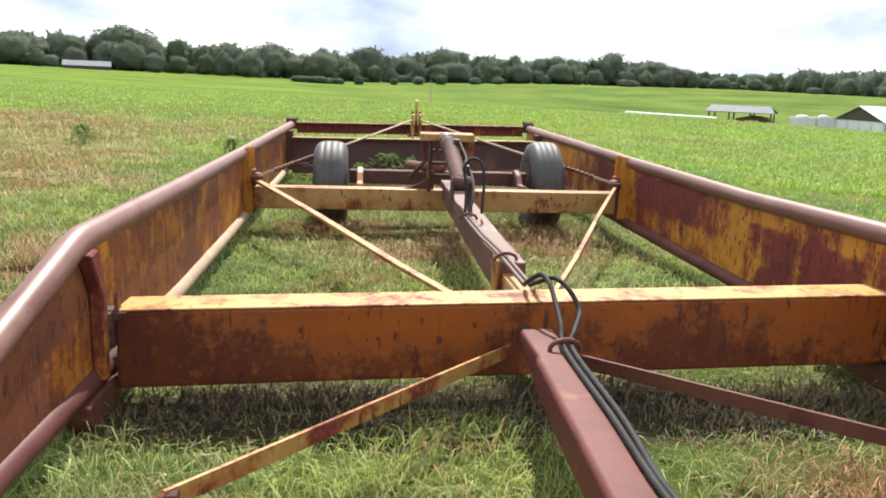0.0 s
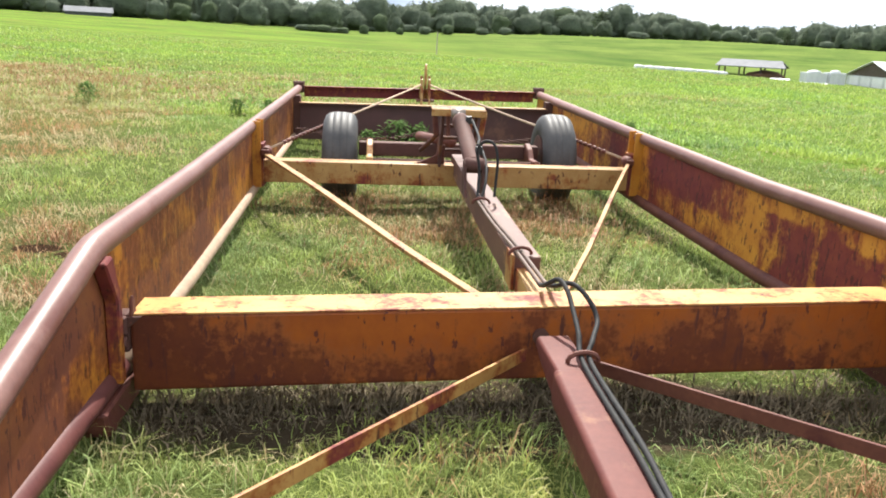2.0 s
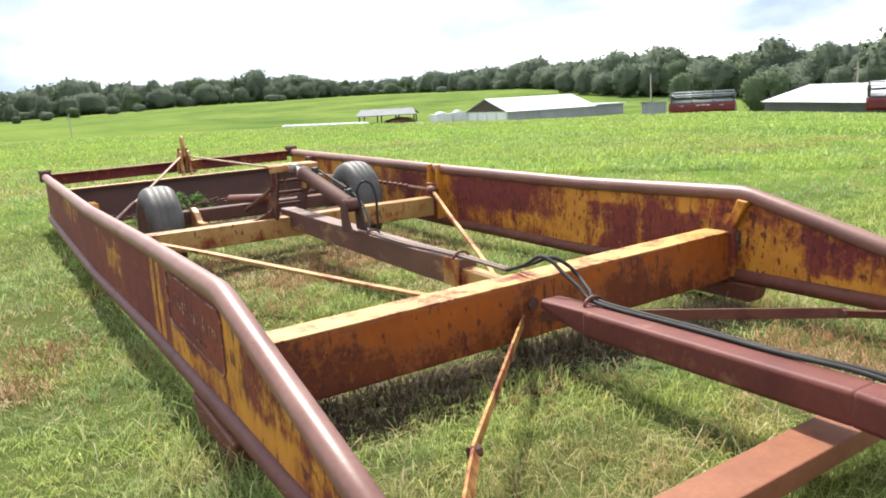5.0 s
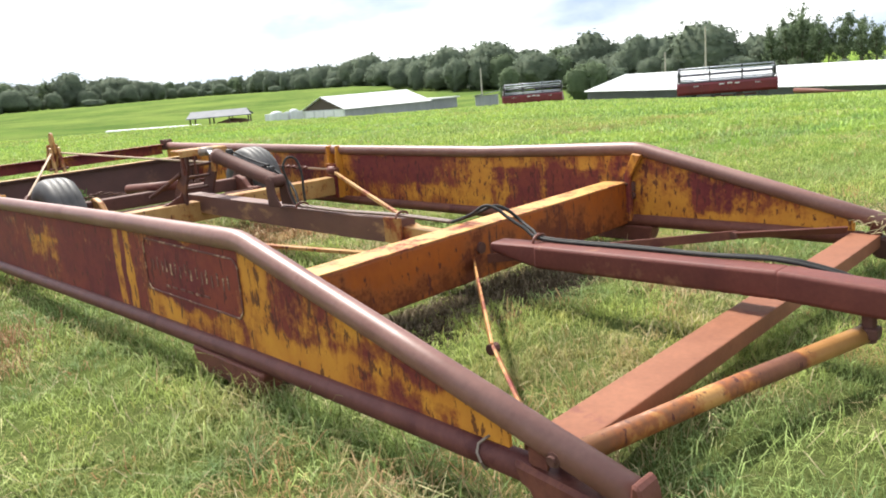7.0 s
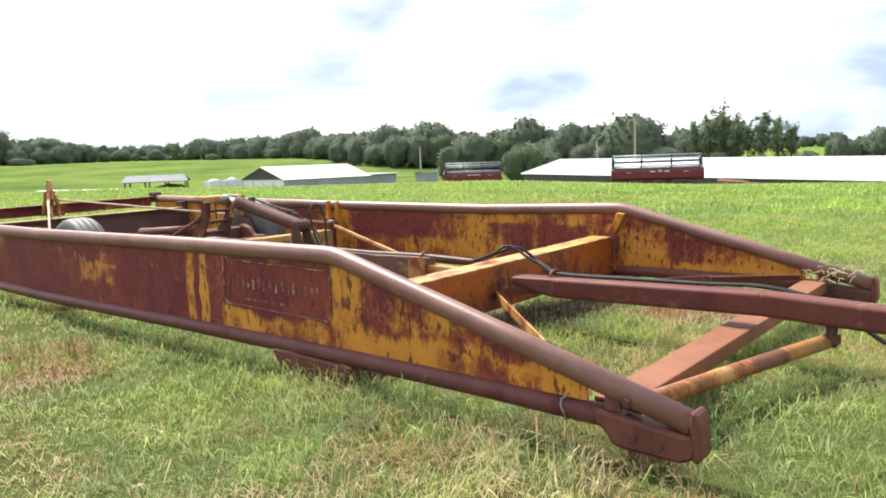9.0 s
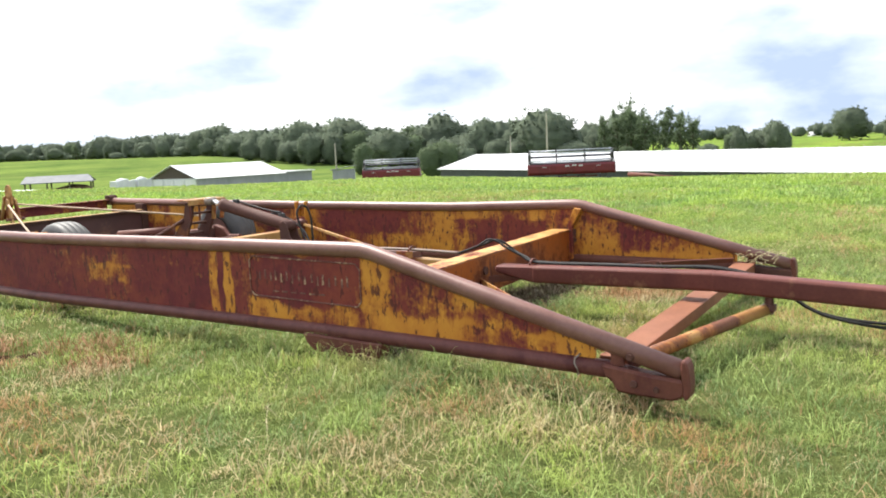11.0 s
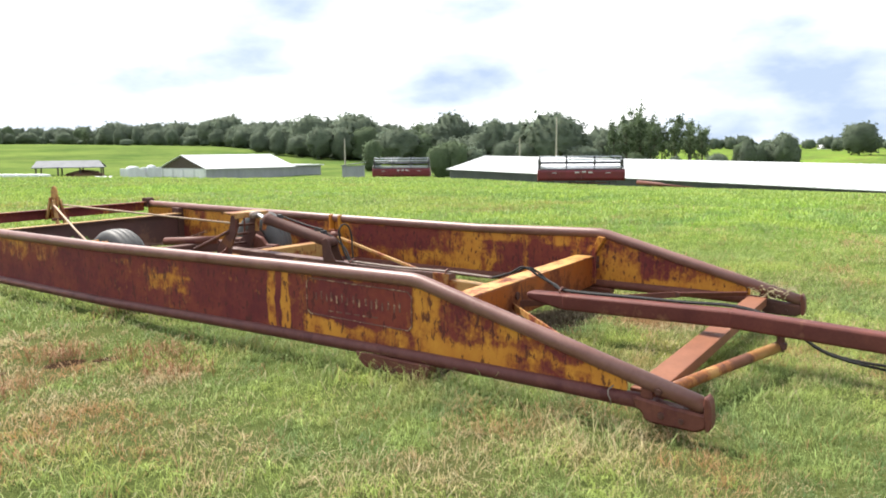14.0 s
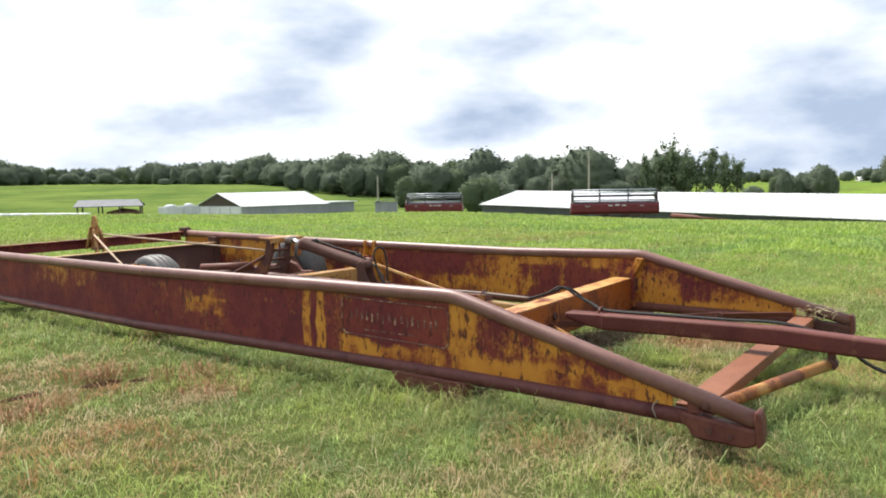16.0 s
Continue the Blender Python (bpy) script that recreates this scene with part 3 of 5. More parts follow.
def ground_z(x, y):
    """The height of the meadow, which falls away to one side and rises to the woods."""
    x, y = np.asarray(x, float), np.asarray(y, float)
    dx, dy = x - MID[0], y - MID[1]
    r, az = np.hypot(dx, dy), np.degrees(np.arctan2(dx, dy))
    z, r0, z0 = np.zeros_like(r), LIE[0][0], np.zeros_like(r)
    for r1, row in LIE[1:]:
        z1 = np.interp(az, TURNS, row)
        t = np.clip((r - r0) / (r1 - r0), 0, 1)
        if r0 == 14:
            t = t * t * (2 - t)
        z = np.where(r > r0, z0 + (z1 - z0) * t, z)
        r0, z0 = r1, z1
    small = 0.02 * np.sin(x * 1.3 + 0.7 * y) * np.sin(0.9 * y - 0.4 * x) + 0.012 * np.sin(3.1 * x - 1.7 * y)
    return z + SOIL + small


def gz(x, y):
    return float(ground_z(x, y))


def build_ground():
    radii = np.concatenate([np.arange(0.4, 16, 0.4), np.geomspace(16, 2600, 70)])
    angs = np.radians(np.arange(0, 360, 2.0))
    rr, aa = np.meshgrid(radii, angs, indexing="ij")
    x, y = MID[0] + rr * np.sin(aa), MID[1] + rr * np.cos(aa)
    verts = np.stack([x, y, ground_z(x, y)], -1).reshape(-1, 3)
    verts = np.vstack([verts, [[MID[0], MID[1], gz(*MID)]]])
    n, k = len(radii), len(angs)
    i, j = np.meshgrid(np.arange(n - 1), np.arange(k), indexing="ij")
    j2 = (j + 1) % k
    a, b, c, d = i * k + j, (i + 1) * k + j, (i + 1) * k + j2, i * k + j2
    tris = np.concatenate([np.stack([a, c, b], -1).reshape(-1, 3), np.stack([a, d, c], -1).reshape(-1, 3)])
    hub = np.stack([np.full(k, n * k), (np.arange(k) + 1) % k, np.arange(k)], -1)
    ob = new("ground", soup("ground", verts, np.concatenate([tris, hub]), GROUND, True))
    tagged(ob, "rolling green meadow with straw-coloured dry patches", "ground", kind="structure")


build_ground()


# ---------------------------------------------------------------- the land leveler
HALF = 1.5
RAIL_Z, LOW_Z, REAR_Y, TIP_Y = 0.70, 0.235, 7.1, -1.72


def top_z(y):
    """Height of the top rail's middle along the side."""
    return RAIL_Z if y >= 0 else RAIL_Z + (0.265 - RAIL_Z) * y / TIP_Y


def build_side(leveler, s, material, label):
    """One side: plate, round rails, front shoe, skid, posts."""
    x = s * HALF
    b = B()
    outline = [(REAR_Y, LOW_Z), (REAR_Y, RAIL_Z), (0, RAIL_Z), (-1.33, top_z(-1.33)), (-1.33, LOW_Z)]
    plate(b, outline, "x", x, 0.012)
    side = part("side_panel", b, material, leveler, label)
    if s < 0:
        b = B()
        plate(b, [(REAR_Y - 0.01, LOW_Z + 0.02), (REAR_Y - 0.01, RAIL_Z - 0.02), (0, RAIL_Z - 0.02), (-1.32, top_z(-1.32) - 0.02), (-1.32, LOW_Z + 0.02)], "x", x + 0.011, 0.004)
        part("inner_skin", b, PANEL_IN, side, "inner face, stained yellow paint with rust runs")
    b = B()
    rail = [(x, REAR_Y, RAIL_Z), (x, 3.5, RAIL_Z + 0.004), (x, 0.10, RAIL_Z)]
    rail += [(x, 0.035, RAIL_Z - 0.002), (x, -0.03, top_z(-0.05)), (x, -0.9, top_z(-0.9)), (x, TIP_Y, top_z(TIP_Y))]
    tube(b, rail, 0.043, 18)
    part("top_rail", b, RAIL, side, "weathered brown round steel rail", True)
    b = B()
    tube(b, [(x, REAR_Y, LOW_Z), (x, 3.0, LOW_Z), (x, -0.9, LOW_Z), (x, -1.42, LOW_Z - 0.005)], 0.04, 16)
    part("bottom_rail", b, LOW_RAIL if s < 0 else RUST, side, "rusty round lower rail", True)
    if s < 0:
        b = B()
        tube(b, [(x + 0.007, REAR_Y - 0.02, LOW_Z), (x + 0.007, 3.0, LOW_Z), (x + 0.007, 0.2, LOW_Z)], 0.039, 14)
        part("rail_inner_face", b, ROPE, side, "tan yellow inner side of the lower rail", True)
    b = B()
    plate(b, [(-1.36, 0.262), (-1.385, 0.20), (-1.415, 0.19), (-1.435, 0.148), (-1.475, 0.140), (-1.69, 0.138), (-1.735, 0.160), (-1.745, 0.19), (-1.735, 0.232), (-1.60, 0.238), (-1.46, 0.252)], "x", x, 0.086, 0.012)
    shoe = part("front_shoe", b, DARK_RUST if s > 0 else RUST, side, "thick rusty front shoe")
    for yb, zb, rb in ((-1.52, 0.19, 0.014), (-1.62, 0.18, 0.011)):
        b = B()
        spin(b, [(-0.052, rb), (-0.049, rb * 1.2), (0.049, rb * 1.2), (0.052, rb)], (x, yb, zb), "x", 10)
        part("shoe_bolt", b, DARK_RUST, shoe)
    b = B()
    plate(b, [(-1.726, 0.318), (-1.746, 0.312), (-1.758, 0.28), (-1.764, 0.20), (-1.757, 0.158), (-1.736, 0.148), (-1.729, 0.20), (-1.720, 0.27)], "x", x, 0.090, 0.007)
    part("end_cap", b, RUST, side, "rounded rusty end cap of the rail")
    for yb in (-1.44, -1.505):
        b = B()
        plate(b, [(yb - 0.032, 0.255), (yb + 0.032, 0.255), (yb + 0.030, 0.33), (yb + 0.014, 0.352), (yb - 0.014, 0.348), (yb - 0.030, 0.325)], "x", x + (0.022 if yb < -1.47 else -0.018), 0.014, 0.003)
        part("lug", b, RUST, side)
    b = B()
    spin(b, [(-0.055, 0.013), (-0.045, 0.013), (-0.044, 0.021), (-0.034, 0.021), (-0.033, 0.013), (0.05, 0.013)], (x, -1.505, 0.305), "x", 8)
    part("lug_pin", b, DARK_RUST, side)
    b = B()
    plate(b, [(0.49, 0.215), (0.455, 0.155), (0.40, 0.118), (-0.06, 0.108), (-0.085, 0.14), (-0.10, 0.205)], "x", x, 0.10, 0.008)
    part("skid", b, RUST, side, "rusty skid plate with bolt holes")
    for yb in (0.30, 0.17, 0.04):
        b = B()
        spin(b, [(0, 0.018), (0.012, 0.018), (0.014, 0.010)], (x + s * 0.055, yb, 0.135), "x", 8)
        part("bolt", b, DARK_RUST, side)
    # post at the middle beam: two ribs and a clevis
    inn = -s
    for y0, w in ((3.19, 0.035), (3.33, 0.05)):
        b = B()
        box(b, (min(x, x + inn * 0.075), y0, 0.26), (max(x, x + inn * 0.075), y0 + w * 0.4, 0.745), 0.004)
        part("post_rib", b, BEAM, side, "yellow steel post rib")
    b = B()
    box(b, (min(x + inn * 0.03, x + inn * 0.09), 3.20, 0.26), (max(x + inn * 0.03, x + inn * 0.09), 3.36, 0.58), 0.006)
    part("post", b, BEAM_RUST, side)
    b = B()
    spin(b, [(-0.05, 0.035), (-0.045, 0.042), (0.045, 0.042), (0.05, 0.035)], (x + inn * 0.11, 3.22, 0.52), "y", 14)
    box(b, (x + inn * 0.11 - 0.03, 3.15, 0.50), (x + inn * 0.11 + 0.03, 3.20, 0.545), 0.006)
    part("clevis", b, RUST, side, "rusty clevis joint", True)
    # stiffeners at the bend and further back
    b = B()
    plate(b, [(0.055, LOW_Z), (0.095, LOW_Z), (0.095, 0.53), (0.035, 0.675), (-0.035, 0.665), (0.055, 0.52)], "x", x + inn * 0.035, 0.045, 0.006)
    part("bend_stiffener", b, BEAM if s > 0 else BEAM_RUST, side, "painted stiffener below the bent rail")
    b = B()
    box(b, (min(x, x + inn * 0.09), 6.25, 0.24), (max(x, x + inn * 0.09), 6.40, 0.68), 0.006)
    part("rear_stiffener", b, DARK_RUST, side)
    b = B()
    box(b, (x - 0.06, REAR_Y - 0.06, RAIL_Z - 0.05), (x + 0.06, REAR_Y + 0.07, RAIL_Z + 0.075), 0.008)
    box(b, (x - 0.068, REAR_Y - 0.03, RAIL_Z + 0.055), (x + 0.068, REAR_Y + 0.05, RAIL_Z + 0.082), 0.006)
    part("corner_cap", b, DARK_RUST, side, "dark rusty corner cap")
    return side


# shifts that fit the leveler to the camera's view, along its length: place, then sideways,
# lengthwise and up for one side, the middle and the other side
VIEW_SHIFT = ((-1.75, (0.055, -0.20, 0.015), (0.0, -0.08, 0.0), (-0.025, 0.04, 0.02)),
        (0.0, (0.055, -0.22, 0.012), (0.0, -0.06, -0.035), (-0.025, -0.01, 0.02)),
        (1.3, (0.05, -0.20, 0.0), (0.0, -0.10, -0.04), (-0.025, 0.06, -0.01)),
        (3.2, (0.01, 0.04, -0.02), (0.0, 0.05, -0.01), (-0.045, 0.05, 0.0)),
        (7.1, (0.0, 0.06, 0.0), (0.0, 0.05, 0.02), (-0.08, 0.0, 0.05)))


def fit_to_view(lev):
    """Shifts every part of the frame to fit the camera's view; the front beam stays straight, askew."""
    along = [row[0] for row in VIEW_SHIFT]
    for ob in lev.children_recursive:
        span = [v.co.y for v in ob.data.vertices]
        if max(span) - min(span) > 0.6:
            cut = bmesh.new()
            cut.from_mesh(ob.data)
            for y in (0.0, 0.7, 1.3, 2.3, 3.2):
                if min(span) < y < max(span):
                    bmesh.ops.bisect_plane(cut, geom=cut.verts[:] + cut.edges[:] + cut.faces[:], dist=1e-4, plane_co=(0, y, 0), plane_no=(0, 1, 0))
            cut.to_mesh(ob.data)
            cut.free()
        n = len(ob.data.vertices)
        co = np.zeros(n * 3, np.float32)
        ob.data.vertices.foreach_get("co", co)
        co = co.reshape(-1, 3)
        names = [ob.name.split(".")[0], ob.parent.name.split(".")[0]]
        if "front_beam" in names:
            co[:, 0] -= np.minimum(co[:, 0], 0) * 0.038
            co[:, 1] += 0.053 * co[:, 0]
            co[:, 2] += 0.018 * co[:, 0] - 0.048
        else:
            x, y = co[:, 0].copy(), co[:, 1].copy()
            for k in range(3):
                a, m, b = (np.interp(y, along, [row[q][k] for row in VIEW_SHIFT]) for q in (1, 2, 3))
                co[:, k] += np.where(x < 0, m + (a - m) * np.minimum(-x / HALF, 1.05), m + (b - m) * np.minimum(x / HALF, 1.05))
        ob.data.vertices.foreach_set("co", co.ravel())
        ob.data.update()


def build_leveler():
    lev = thing("land_leveler", "large rusty yellow land leveler frame lying on the grass", "farm implement")
    left = build_side(lev, -1, PANEL_L, "long side plate, yellow paint mostly gone to maroon rust")
    build_side(lev, 1, PANEL_R, "long side plate, yellow paint with purple rust patches")
    # name panel: raised border and worn lettering as bars
    x = -HALF - 0.009
    b = B()
    y0, y1, z0, z1, c = 0.055, 0.94, 0.395, 0.632, 0.03
    ring = [(y0 + c, z0), (y1 - c, z0), (y1, z0 + c), (y1, z1 - c), (y1 - c, z1), (y0 + c, z1), (y0, z1 - c), (y0, z0 + c)]
    ring = [(x, u, v + (0.02 * (u - 0.5))) for u, v in ring]
    for p, q in zip(ring, ring[1:] + ring[:1]):
        tube(b, [p, q], 0.0045, 6)
    part("name_border", b, LETTERS, left, "raised weld-like border of a worn name panel")
    y = 0.86
    for w in (0.060, 0.055, 0.060, 0.066, 0.070, 0.052, 0.062, 0.055):
        lift = 0.02 * (y - 0.5)
        for u0, u1, v0, v1 in ((0.0, 0.013, 0.490, 0.558 - 0.3 * w), (w - 0.014, w, 0.470 + 0.5 * w, 0.555)):
            b = B()
            box(b, (x + 0.0005, y - u1, v0 + lift), (x + 0.005, y - u0, v1 + lift), 0.001)
            part("lettering_bar", b, LETTERS, left)
        y -= w + 0.034
    for k in range(6):
        b = B()
        box(b, (x - 0.002, 0.70 - k * 0.075, 0.432), (x + 0.002, 0.745 - k * 0.075, 0.442), 0.001)
        part("lettering_bar", b, LETTERS, left)
    # wire loop round the lower rail
    b = B()
    tube(b, [(-HALF + 0.05 * math.cos(a), -1.25 + 0.01 * math.sin(3 * a), LOW_Z + 0.05 * math.sin(a)) for a in np.linspace(0, math.tau, 14)], 0.004, 6)
    part("wire_loop", b, STEEL, left)

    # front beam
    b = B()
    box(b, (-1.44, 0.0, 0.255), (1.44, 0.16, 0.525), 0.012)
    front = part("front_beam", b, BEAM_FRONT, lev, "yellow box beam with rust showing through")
    # thin skin added on the beam to carry the sunlit tone
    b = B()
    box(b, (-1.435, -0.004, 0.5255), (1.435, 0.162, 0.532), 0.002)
    part("top_plate", b, BEAM_TOP, front, "lighter yellow top of the beam, sunlight put into its colour")
    for s in (-1, 1):
        b = B()
        plate(b, [(-0.02, 0.50), (-0.005, 0.575), (0.01, 0.592), (0.02, 0.57), (0.035, 0.50)], "x", s * 1.43, 0.012, 0.003)
        part("end_lug", b, RUST, front)
        b = B()
        box(b, (min(s * 1.485, s * 1.44), -0.015, 0.40), (max(s * 1.485, s * 1.44), 0.05, 0.535), 0.01)
        spin(b, [(-0.03, 0.016), (-0.026, 0.022), (0.026, 0.022), (0.03, 0.016)], (s * 1.462, -0.025, 0.50), "z", 9)
        spin(b, [(-0.014, 0.022), (0.0, 0.026), (0.014, 0.018)], (s * 1.455, -0.03, 0.44), "x", 8)
        plate(b, [(s * 1.395, 0.525), (s * 1.475, 0.525), (s * 1.475, 0.455)], "y", -0.012, 0.012, 0.002)
        part("end_bracket", b, DARK_RUST, front)
    b = B()
    spin(b, [(-0.02, 0.03), (0.0, 0.03)], (0.0, 0.005, 0.42), "y", 14)
    part("pivot_boss", b, DARK_RUST, front)

    # middle beam
    b = B()
    box(b, (-1.43, 3.24, 0.29), (1.43, 3.38, 0.455), 0.01)
    part("middle_beam", b, BRACE, lev, "yellow middle cross beam with thin rust stains")

    # centre beam in two lengths
    b = B()
    bar(b, (0.075, 0.74, 0.435), (0.075, 3.46, 0.43), 0.125, 0.15, 0.008)
    part("centre_beam", b, CENTRE, lev, "rusty centre box beam")
    b = B()
    bar(b, (0.055, 0.15, 0.39), (0.07, 0.78, 0.405), 0.085, 0.12, 0.006)
    part("centre_beam_extension", b, BRACE, lev)
    b = B()
    bar(b, (0.012, 0.735, 0.44), (0.012, 0.90, 0.44), 0.012, 0.155, 0.003)
    part("end_strap", b, BRACE, lev)

    # tongue
    b = B()
    plate(b, [(-0.045, 0.452), (-0.045, 0.410), (-0.16, 0.378), (-0.34, 0.345), (-0.36, 0.345), (-0.36, 0.455)], "x", 0.018, 0.122, 0.012)
    bar(b, (0.011, -0.34, 0.4005), (-0.05, -1.54, 0.412), 0.128, 0.112, 0.020)
    bar(b, (-0.049, -1.52, 0.412), (-0.105, -3.3, 0.345), 0.130, 0.112, 0.020)
    tongue = part("tongue", b, TONGUE, lev, "long rusty square tube tongue", True)
    tongue.modifiers.new("even_normals", "WEIGHTED_NORMAL")
    b = B()
    for dz in (-0.03, 0.03):
        plate(b, [(-0.155, -3.28), (-0.055, -3.28), (-0.055, -3.42), (-0.075, -3.46), (-0.135, -3.46), (-0.155, -3.42)], "z", 0.345 + dz, 0.016, 0.003)
    part("hitch_clevis", b, DARK_RUST, tongue, "rusty hitch clevis")
    b = B()
    tube(b, [(-0.075, -1.83, 0.36), (-0.075, -1.83, 0.245)], 0.024, 10)
    box(b, (-0.115, -1.865, 0.262), (-0.045, -1.795, 0.30), 0.006)
    part("tongue_bracket", b, DARK_RUST, tongue)

    # plank and pipe at the front
    b = B()
    box(b, (-1.44, -1.475, 0.205), (1.44, -1.325, 0.272), 0.006)
    part("front_plank", b, PLANK, lev, "flat reddish-brown steel plank")
    b = B()
    tube(b, [(-1.42, -1.455, 0.245), (-0.72, -1.63, 0.255), (-0.06, -1.82, 0.27)], 0.033, 16)
    part("front_pipe", b, PIPE, lev, "yellow pipe half gone to rust", True)

    # flat braces
    for s in (-1, 1):
        b = B()
        bar(b, (s * 0.03, 0.09, 0.335), (s * 1.03, -0.87, 0.312), 0.012, 0.048, 0.003)
        bar(b, (s * 1.01, -0.86, 0.312), (s * 1.40, -1.32, 0.295), 0.012, 0.042, 0.003, 0.5)
        brace = part("front_brace", b, BRACE_OLD if s < 0 else RUST, lev)
        b = B()
        spin(b, [(-0.02, 0.02), (0.02, 0.02)], (s * 1.02, -0.865, 0.312), "x", 8)
        part("brace_bolt", b, DARK_RUST, brace)
        b = B()
        bar(b, (s * 1.38, 3.17, 0.505), (0.10 if s < 0 else 0.06, 0.28, 0.295 if s < 0 else 0.325), 0.046 if s < 0 else 0.026, 0.02 if s < 0 else 0.026, 0.003)
        part("diagonal_brace", b, BRACE, lev, "thin yellow diagonal brace")

    # rear board, rear angle, mast
    b = B()
    box(b, (-1.42, 6.28, 0.20), (1.42, 6.31, 0.60), 0.004)
    box(b, (-1.42, 6.22, 0.585), (1.42, 6.31, 0.605), 0.004)
    rear = part("rear_blade", b, BLADE_STEEL, lev, "dark purple-brown scraper board")
    b = B()
    box(b, (-1.42, 6.205, 0.606), (1.42, 6.312, 0.612), 0.002)
    part("worn_edge", b, BRACE, rear, "worn tan top edge")
    b = B()
    box(b, (-1.44, 7.05, 0.715), (1.44, 7.14, 0.73), 0.003)
    box(b, (-1.44, 7.12, 0.60), (1.44, 7.14, 0.728), 0.003)
    part("rear_angle", b, BEAM_RUST, lev, "rusty rear angle iron")
    b = B()
    box(b, (-1.43, 7.15, 0.20), (1.43, 7.165, 0.46), 0.003)
    part("rear_plate", b, PANEL_R, lev)
    for x0 in (-0.035, 0.06):
        b = B()
        plate(b, [(6.74, 0.50), (6.80, 0.50), (6.90, 0.83), (6.88, 0.87), (6.85, 0.86)], "x", x0, 0.03, 0.005)
        plate(b, [(7.06, 0.60), (7.10, 0.60), (6.95, 0.90), (6.90, 0.90)], "x", x0, 0.03, 0.005)
        part("mast_leg", b, BRACE, lev)
    b = B()
    arc = [(6.92 + 0.07 * math.cos(a), 0.95 + 0.09 * math.sin(a)) for a in np.linspace(-0.2, math.pi, 10)]
    plate(b, [(7.03, 0.60)] + arc + [(6.84, 0.80)], "x", 0.012, 0.028, 0.005)
    part("mast_plate", b, BRACE_OLD, lev, "rusty upright mast plate with rounded top")
    b = B()
    bar(b, (-0.10, 6.80, 0.62), (0.12, 6.80, 0.62), 0.04, 0.03, 0.004)
    part("mast_cross", b, RUST, lev)

    # rods from the mast to the side posts
    for s in (-1, 1):
        b = B()
        a, e = Vector((0.01 + s * 0.05, 6.85, 0.80)), Vector((s * 1.40, 3.24, 0.53))
        tube(b, [a, a.lerp(e, 0.5) + Vector((0, 0, -0.006)), e], 0.011, 8)
        rod = part("tie_rod", b, ROPE, lev, "thin tie rod from mast to post", True)
        b = B()
        p, q = a.lerp(e, 0.72), a.lerp(e, 0.93)
        for k in range(12):
            u, v = p.lerp(q, k / 12), p.lerp(q, (k + 0.9) / 12)
            tube(b, [u, u.lerp(v, 0.5), v], 0.013, 8, radii=[0.012, 0.019, 0.012])
        part("turnbuckle", b, RUST, rod, "rusty twisted turnbuckle", True)

    # sagging chain
    b = B()
    n = 58
    for k in range(n):
        t = k / (n - 1)
        x = -1.36 + 2.72 * t
        z = 0.42 - 0.09 * math.sin(math.pi * min(1, 2 * min(t, 1 - t))) - 0.02
        a = math.pi / 2 * (k % 2)
        ring = []
        for j in range(9):
            w = j * math.tau / 8
            ring.append((x + 0.032 * math.cos(w), 5.6 + 0.016 * math.sin(w) * math.cos(a), z + 0.016 * math.sin(w) * math.sin(a)))
        tube(b, ring, 0.006, 5, False)
    part("chain", b, DARK_RUST, lev, "rusty sagging chain")

    build_lift(lev)
    build_hoses(lev)
    fit_to_view(lev)
    return lev


